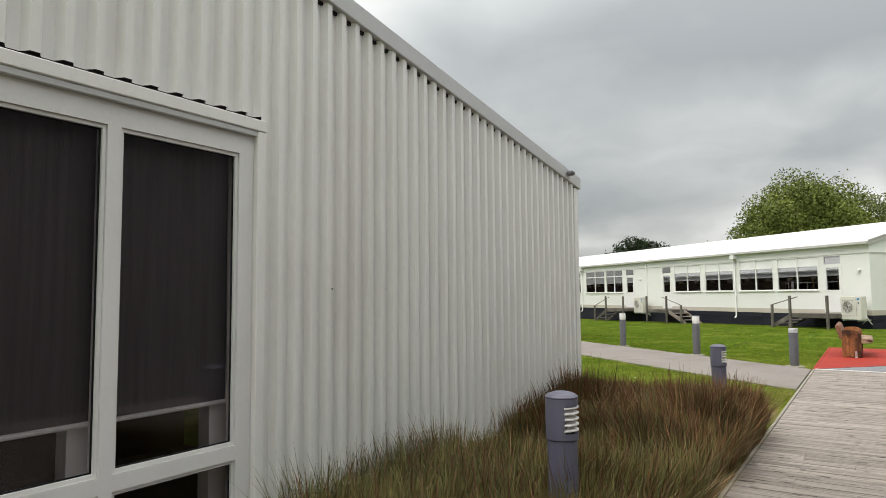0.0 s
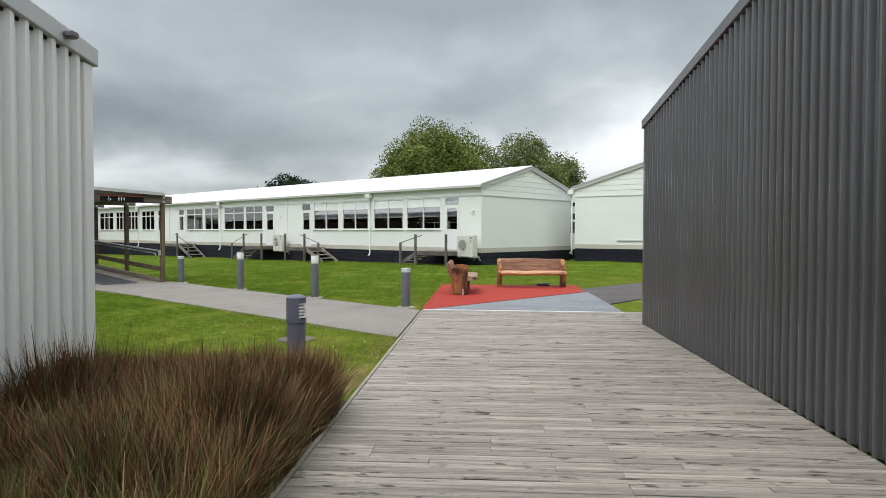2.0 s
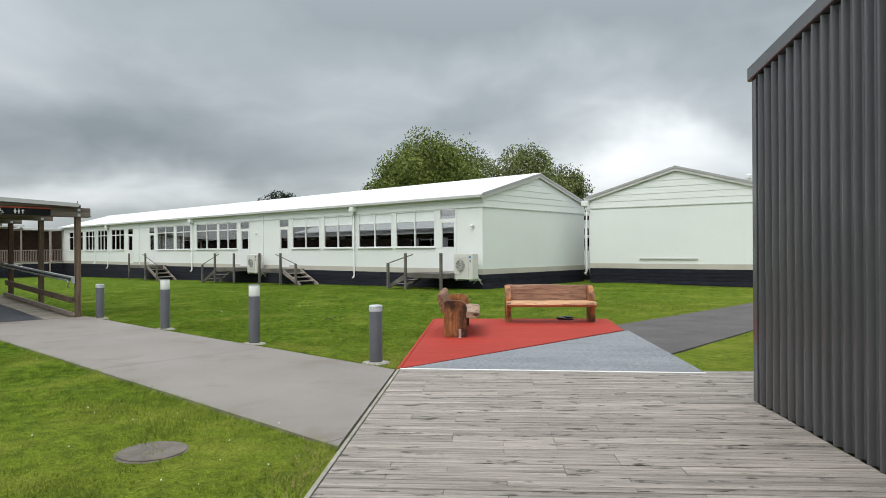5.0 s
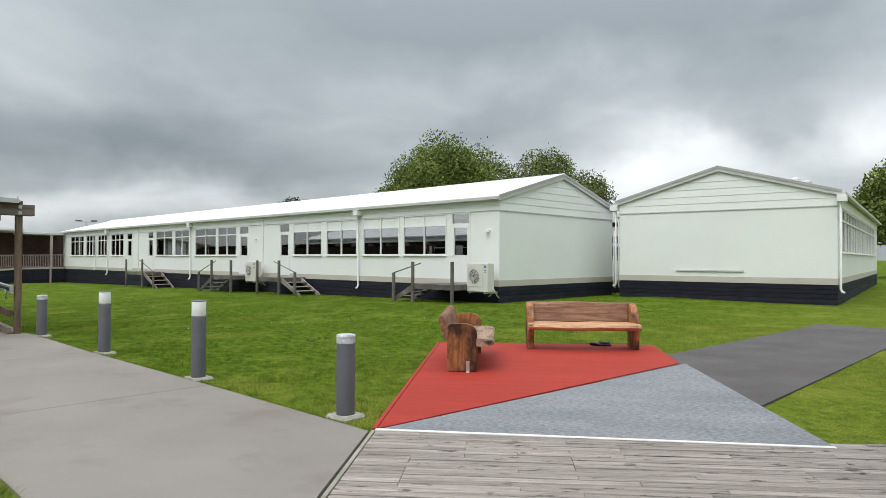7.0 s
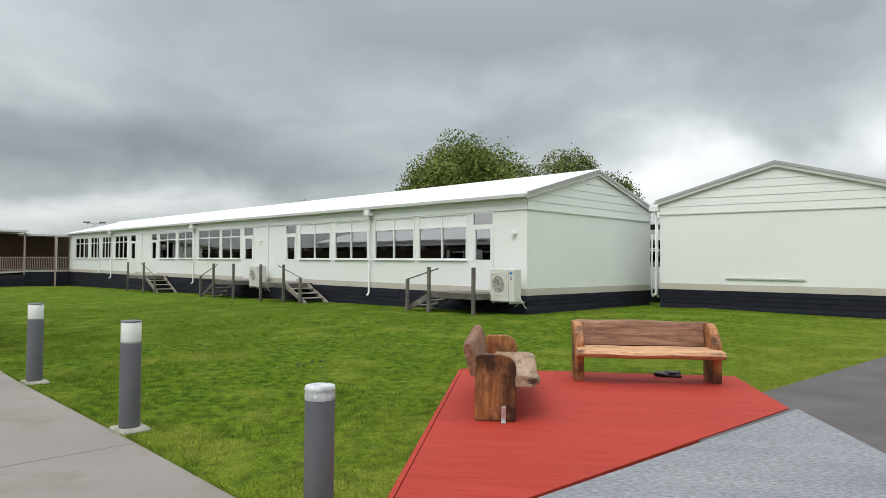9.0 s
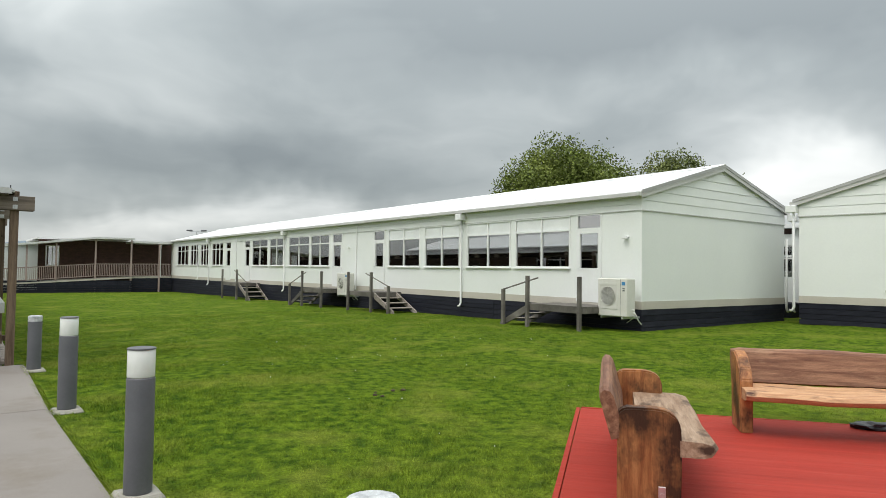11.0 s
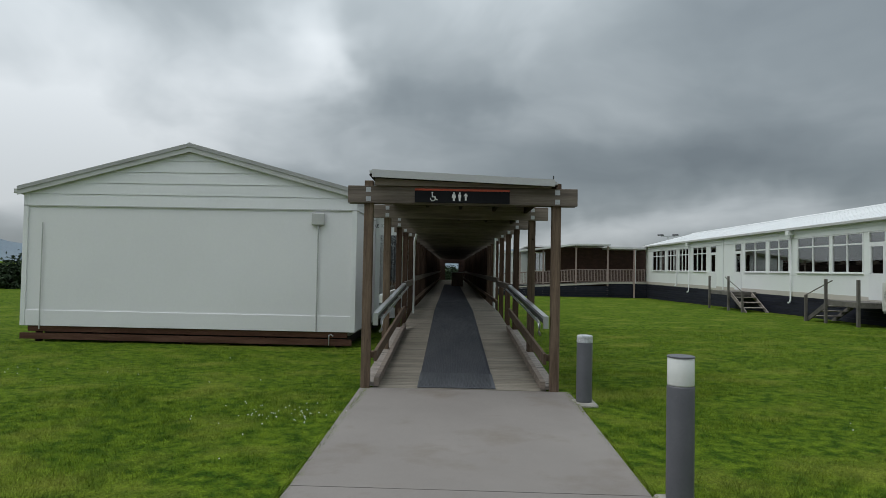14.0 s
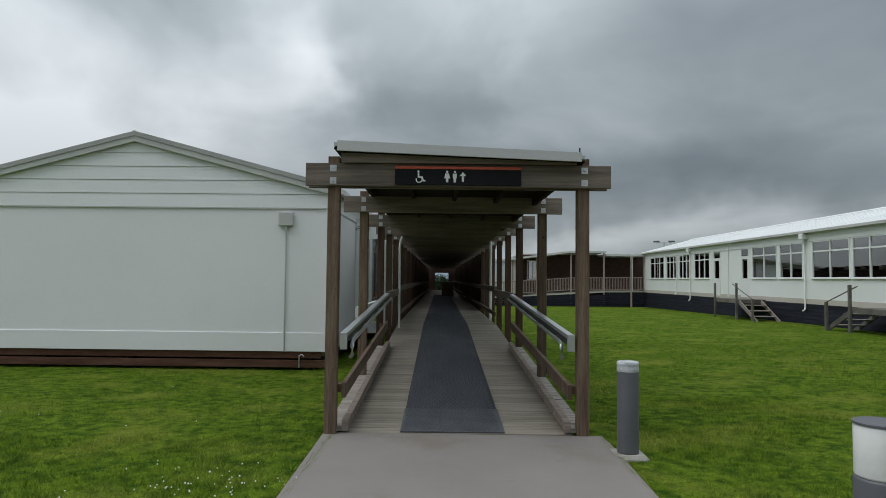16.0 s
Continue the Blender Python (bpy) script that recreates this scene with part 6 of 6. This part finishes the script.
# ---- lawn blades, clover and turned earth near the paths ----
def lawn():
    rng = np.random.default_rng(33)
    sets = []

    def scatter(u0, u1, v0, v1, per_m2, lo, hi):
        n = int((u1 - u0) * (v1 - v0) * per_m2)
        u, v = rng.uniform(u0, u1, n), rng.uniform(v0, v1, n)
        c, s = math.cos(radians(24)), math.sin(radians(24))
        x, y = u * c - v * s, u * s + v * c
        c2, s2 = math.cos(radians(-27.4)), math.sin(radians(-27.4))
        dx, dy = x - 7.98, y - 14.56
        w, sd = dx * c2 + dy * s2, -dx * s2 + dy * c2
        c1, s1 = math.cos(radians(-27.4)), math.sin(radians(-27.4))
        ex, ey = x - 2.22, y - 8.47
        wx, wy = ex * c1 + ey * s1, -ex * s1 + ey * c1
        ca, sa = math.cos(radians(22.6)), math.sin(radians(22.6))
        ax, ay = (x - 12.42) * ca + (y - 13.98) * sa, -(x - 12.42) * sa + (y - 13.98) * ca
        bad = (u > 10.29) & (u < np.interp(v, (13, 18), (13.15, 13.10))) & (v < 21.8)
        bad |= (w > -0.08) & (sd < 0.02)
        bad |= (w > -0.06) & (w < 4.16) & (sd > -0.3) & (sd < 6.74)
        bad |= (wy < 0.03) & (wx < 0.05)
        bad |= (wy < 0.35) & (sd < -7.2)
        bad |= (ay > np.interp(ax, (0, 9, 40), (0, 0.15, 0.3))) & (ay < np.interp(ax, (0, 9, 40), (2.72, 2.42, 2.2))) & (ax > -0.2)
        bad |= (u > 27.0) | ((u < 9.3) & (v > 28.1))
        keep = ~bad
        x, y = x[keep], y[keep]
        sets.append((x, y, rng.uniform(lo, hi, len(x))))

    scatter(7.0, 10.5, 4.5, 9.0, 4200, 0.016, 0.042)
    scatter(6.0, 10.5, 9.0, 21.9, 2600, 0.016, 0.044)
    scatter(2.0, 6.0, 9.0, 21.9, 1500, 0.016, 0.040)
    scatter(13.2, 16.5, 8.0, 24.5, 2600, 0.016, 0.044)
    scatter(16.5, 19.0, 8.0, 24.5, 1600, 0.016, 0.040)
    scatter(0.0, 10.5, 21.9, 28.4, 700, 0.02, 0.046)
    scatter(13.2, 27.0, 24.5, 34.0, 600, 0.022, 0.05)
    scatter(19.0, 27.0, 3.0, 24.5, 800, 0.02, 0.046)
    x, y, h = (np.concatenate(k_) for k_ in zip(*sets))
    n = len(x)
    # taller tufts here and there, hand-sized clumps and thin spots between them
    h *= 0.75 + 0.6 * np.clip(np.sin(x * 2.1 + 1.3 * np.sin(y * 1.7)) * np.sin(y * 2.3 + np.sin(x * 3.1)) + 0.2, 0, 1)
    h *= 0.45 + 1.0 * lumps(x, y, 0.11, 5)
    z = ground_height(x, y) - 0.014
    a = rng.uniform(0, 2 * np.pi, n)
    wd = rng.uniform(0.0018, 0.0042, n)
    lean = h * rng.uniform(0.2, 0.9, n)
    b = rng.uniform(0, 2 * np.pi, n)
    p0 = np.stack((x - np.sin(a) * wd, y + np.cos(a) * wd, z), 1)
    p1 = np.stack((x + np.sin(a) * wd, y - np.cos(a) * wd, z), 1)
    p2 = np.stack((x + np.cos(b) * lean, y + np.sin(b) * lean, z + h), 1)
    verts = np.stack((p0, p1, p2), 1).reshape(-1, 3)
    tagged(new("grass", soup("grass", verts, np.arange(3 * n).reshape(-1, 3), M_BLADE)), "short green lawn grass with yellowed tips", "grass", kind="stuff")
    # longer blades creeping over the path's edges
    m = 15000
    v = rng.uniform(6.0, 21.7, m)
    side = rng.uniform(0, 1, m) < 0.5
    tuft = 0.6 + 0.4 * np.sin(v * 3.1 + np.sin(v * 7.7)) * np.sin(v * 1.3 + 1.0)
    u = np.where(side, 10.28 - np.abs(rng.normal(0, 0.03, m)), np.interp(v, (13, 18), (13.16, 13.11)) + np.abs(rng.normal(0, 0.03, m)))
    c, s = math.cos(radians(24)), math.sin(radians(24))
    x, y = u * c - v * s, u * s + v * c
    c2, s2 = math.cos(radians(-27.4)), math.sin(radians(-27.4))
    w, sd = (x - 7.98) * c2 + (y - 14.56) * s2, -(x - 7.98) * s2 + (y - 14.56) * c2
    ok = ~((w > -0.1) & (sd < 6.8)) & (rng.uniform(0, 1, m) < tuft)
    x, y, side, m = x[ok], y[ok], side[ok], int(ok.sum())
    z, a = ground_height(x, y) - 0.012, rng.uniform(0, 6.28, m)
    b = radians(24) + np.where(side, 0.0, math.pi) + rng.normal(0, 0.7, m)
    hh, ln = rng.uniform(0.035, 0.075, m), rng.uniform(0.02, 0.12, m)
    verts = np.stack((np.stack((x - np.sin(a) * 0.003, y + np.cos(a) * 0.003, z), 1), np.stack((x + np.sin(a) * 0.003, y - np.cos(a) * 0.003, z), 1),
                      np.stack((x + np.cos(b) * ln, y + np.sin(b) * ln, z + hh), 1)), 1).reshape(-1, 3)
    tagged(new("edge_grass", soup("edge_grass", verts, np.arange(3 * m).reshape(-1, 3), M_BLADE)), "uneven grass creeping over the concrete path's edges", "grass", kind="stuff")
    # dry tufts along the boardwalk's edge
    m = 2600
    wv, sv = -0.10 - np.abs(rng.normal(0, 0.16, m)), np.where(rng.uniform(0, 1, m) < 0.6, rng.normal(-6.6, 0.35, m), rng.uniform(-7.2, -3.5, m))
    c2, s2 = math.cos(radians(-27.4)), math.sin(radians(-27.4))
    x, y = 7.98 + wv * c2 - sv * s2, 14.56 + wv * s2 + sv * c2
    z, a, b = ground_height(x, y) - 0.01, rng.uniform(0, 6.28, m), rng.uniform(0, 6.28, m)
    hh, ln = rng.uniform(0.015, 0.06, m), rng.uniform(0.02, 0.09, m)
    verts = np.stack((np.stack((x - np.sin(a) * 0.002, y + np.cos(a) * 0.002, z), 1), np.stack((x + np.sin(a) * 0.002, y - np.cos(a) * 0.002, z), 1),
                      np.stack((x + np.cos(b) * ln, y + np.sin(b) * ln, z + hh), 1)), 1).reshape(-1, 3)
    tagged(new("dry_grass", soup("dry_grass", verts, np.arange(3 * m).reshape(-1, 3), M_REED_S)), "dry straw-coloured grass along the boardwalk's edge", "grass", kind="stuff")
    # clover heads
    bm = bmesh.new()
    for uc, vc, su, sv, cnt in ((9.6, 20.0, 0.45, 0.25, 56), (5.5, 22.5, 2.0, 1.2, 14), (8.8, 17.5, 0.8, 1.5, 6), (18.5, 19.0, 2.2, 2.0, 22), (17.5, 15.0, 1.8, 3.0, 12), (9.2, 8.2, 0.8, 1.5, 24)):
        for _ in range(cnt):
            u, v = rng.normal(uc, su), rng.normal(vc, sv)
            if 10.4 < u < 13.4:
                continue
            p = FU @ Vector((u, v, 0))
            if (FD_I @ p).x > -0.1 and (FD_I @ p).y < 6.8:
                continue
            zz = float(ground_height(np.array(p.x), np.array(p.y))) + rng.uniform(0.03, 0.055)
            bmesh.ops.create_icosphere(bm, subdivisions=1, radius=rng.uniform(0.005, 0.0085), matrix=Matrix.Translation((p.x, p.y, zz)))
    tagged(new("clover_flowers", finish(bm, M_FLOWER, "clover_flowers")), "small white clover flowers scattered in the lawn", "flowers", kind="stuff")
    bm = bmesh.new()
    for uc, vc, cnt in ((7.0, 17.0, 20), (7.8, 16.1, 9), (6.6, 17.8, 8), (16.9, 16.3, 5)):
        for _ in range(cnt):
            u, v = rng.normal(uc, 0.16), rng.normal(vc, 0.08)
            p = FU @ Vector((u, v, 0))
            zz = float(ground_height(np.array(p.x), np.array(p.y)))
            bmesh.ops.create_icosphere(bm, subdivisions=1, radius=rng.uniform(0.012, 0.036), matrix=Matrix.Translation((p.x, p.y, zz)) @ Matrix.Diagonal((1.3, 1, 0.7, 1)))
    for v in bm.verts:
        v.co += Vector((noise.noise(v.co * 40), noise.noise(v.co * 40 + Vector((9, 0, 0))), noise.noise(v.co * 40 + Vector((0, 9, 0))))) * 0.012
    tagged(new("earth_clods", finish(bm, M_SOIL, "earth_clods")), "small clods of bare brown earth on the lawn", "soil", kind="stuff")


lawn()


# ---- boards of the boardwalk and of the ramp ----
def boardwalk():
    deck = thing("boardwalk", FD, "weathered grey timber boardwalk laid crosswise", "boardwalk", kind="structure")
    part("edging", boxes((-0.05, -0.012, -24, 0.0, -0.2, -0.004), bevel=0.004), M_DECK_DARK, deck, "dark timber edging along the boardwalk")
    part("joists", boxes(*[(x, x + 0.05, -24, -0.05, -0.2, -0.034) for x in np.linspace(0.02, 4.0, 9)], (4.2, 7.0, -1.7, -0.05, -0.2, -0.034)), M_DARKWOOD, deck)
    part("soil", boxes((0.0, 4.3, -24, -0.02, -0.3, -0.21)), M_SOIL, deck)
    rng = random.Random(3)
    pitch, wid = 0.0955, 0.0882
    lengths = (0.9, 1.35, 1.8, 2.4)
    cache = {}
    rest = bmesh.new()
    count = 0
    for r in range(250):
        s1 = -0.04 - r * pitch
        s0 = s1 - wid
        right = 4.16 if s1 < -1.75 else 7.0
        x = 0.0
        first = True
        while x < right - 0.01:
            ln = rng.choice(lengths) if not first else rng.choice((0.45, 0.9, 1.35, 1.8, 2.25))
            first = False
            if right - x - ln < 0.45:
                ln = right - x
            ln = round(ln, 2)
            dz = rng.uniform(-0.004, 0.0015)
            if s0 > -11.6 and count < 300 and x < 4.16:
                if ln not in cache:
                    cache[ln] = finish(box(bmesh.new(), 0.0015, ln - 0.0015, 0, wid, -0.03, 0.0, bevel=0.0025), M_DECK, "plank")
                piece("plank", cache[ln], deck, pose(x, s0 + rng.uniform(-0.0008, 0.0008), dz, 0, rng.uniform(-0.05, 0.05), rng.uniform(-0.05, 0.05)))
                count += 1
            else:
                box(rest, x + 0.0015, x + ln - 0.0015, s0, s1, -0.03, dz)
            x += ln
    part("more_planks", rest, M_DECK, deck, kind="stuff")


boardwalk()


def ramp_boards():
    rng = random.Random(4)
    wid, pitch = 0.0875, 0.0955
    me = finish(box(bmesh.new(), UL + 0.10, UR - 0.10, 0, wid, -0.03, 0.0, bevel=0.0025), M_RAMP, "plank")
    slope = math.degrees(math.atan2(RAMP_H, RAMP_V1 - RAMP_V0))
    v = RAMP_V0
    rest = bmesh.new()
    i = 0
    while v < END_V:
        if v < 45:
            piece("plank", me, walkway, pose(0, v, floor_z(v) + rng.uniform(-0.002, 0.001), slope if v < RAMP_V1 - 0.1 else 0, 0, 0))
        else:
            box(rest, UL + 0.10, UR - 0.10, v, v + wid, RAMP_H - 0.03, RAMP_H)
        v += pitch
        i += 1
    part("more_planks", rest, M_RAMP, walkway, kind="stuff")


ramp_boards()
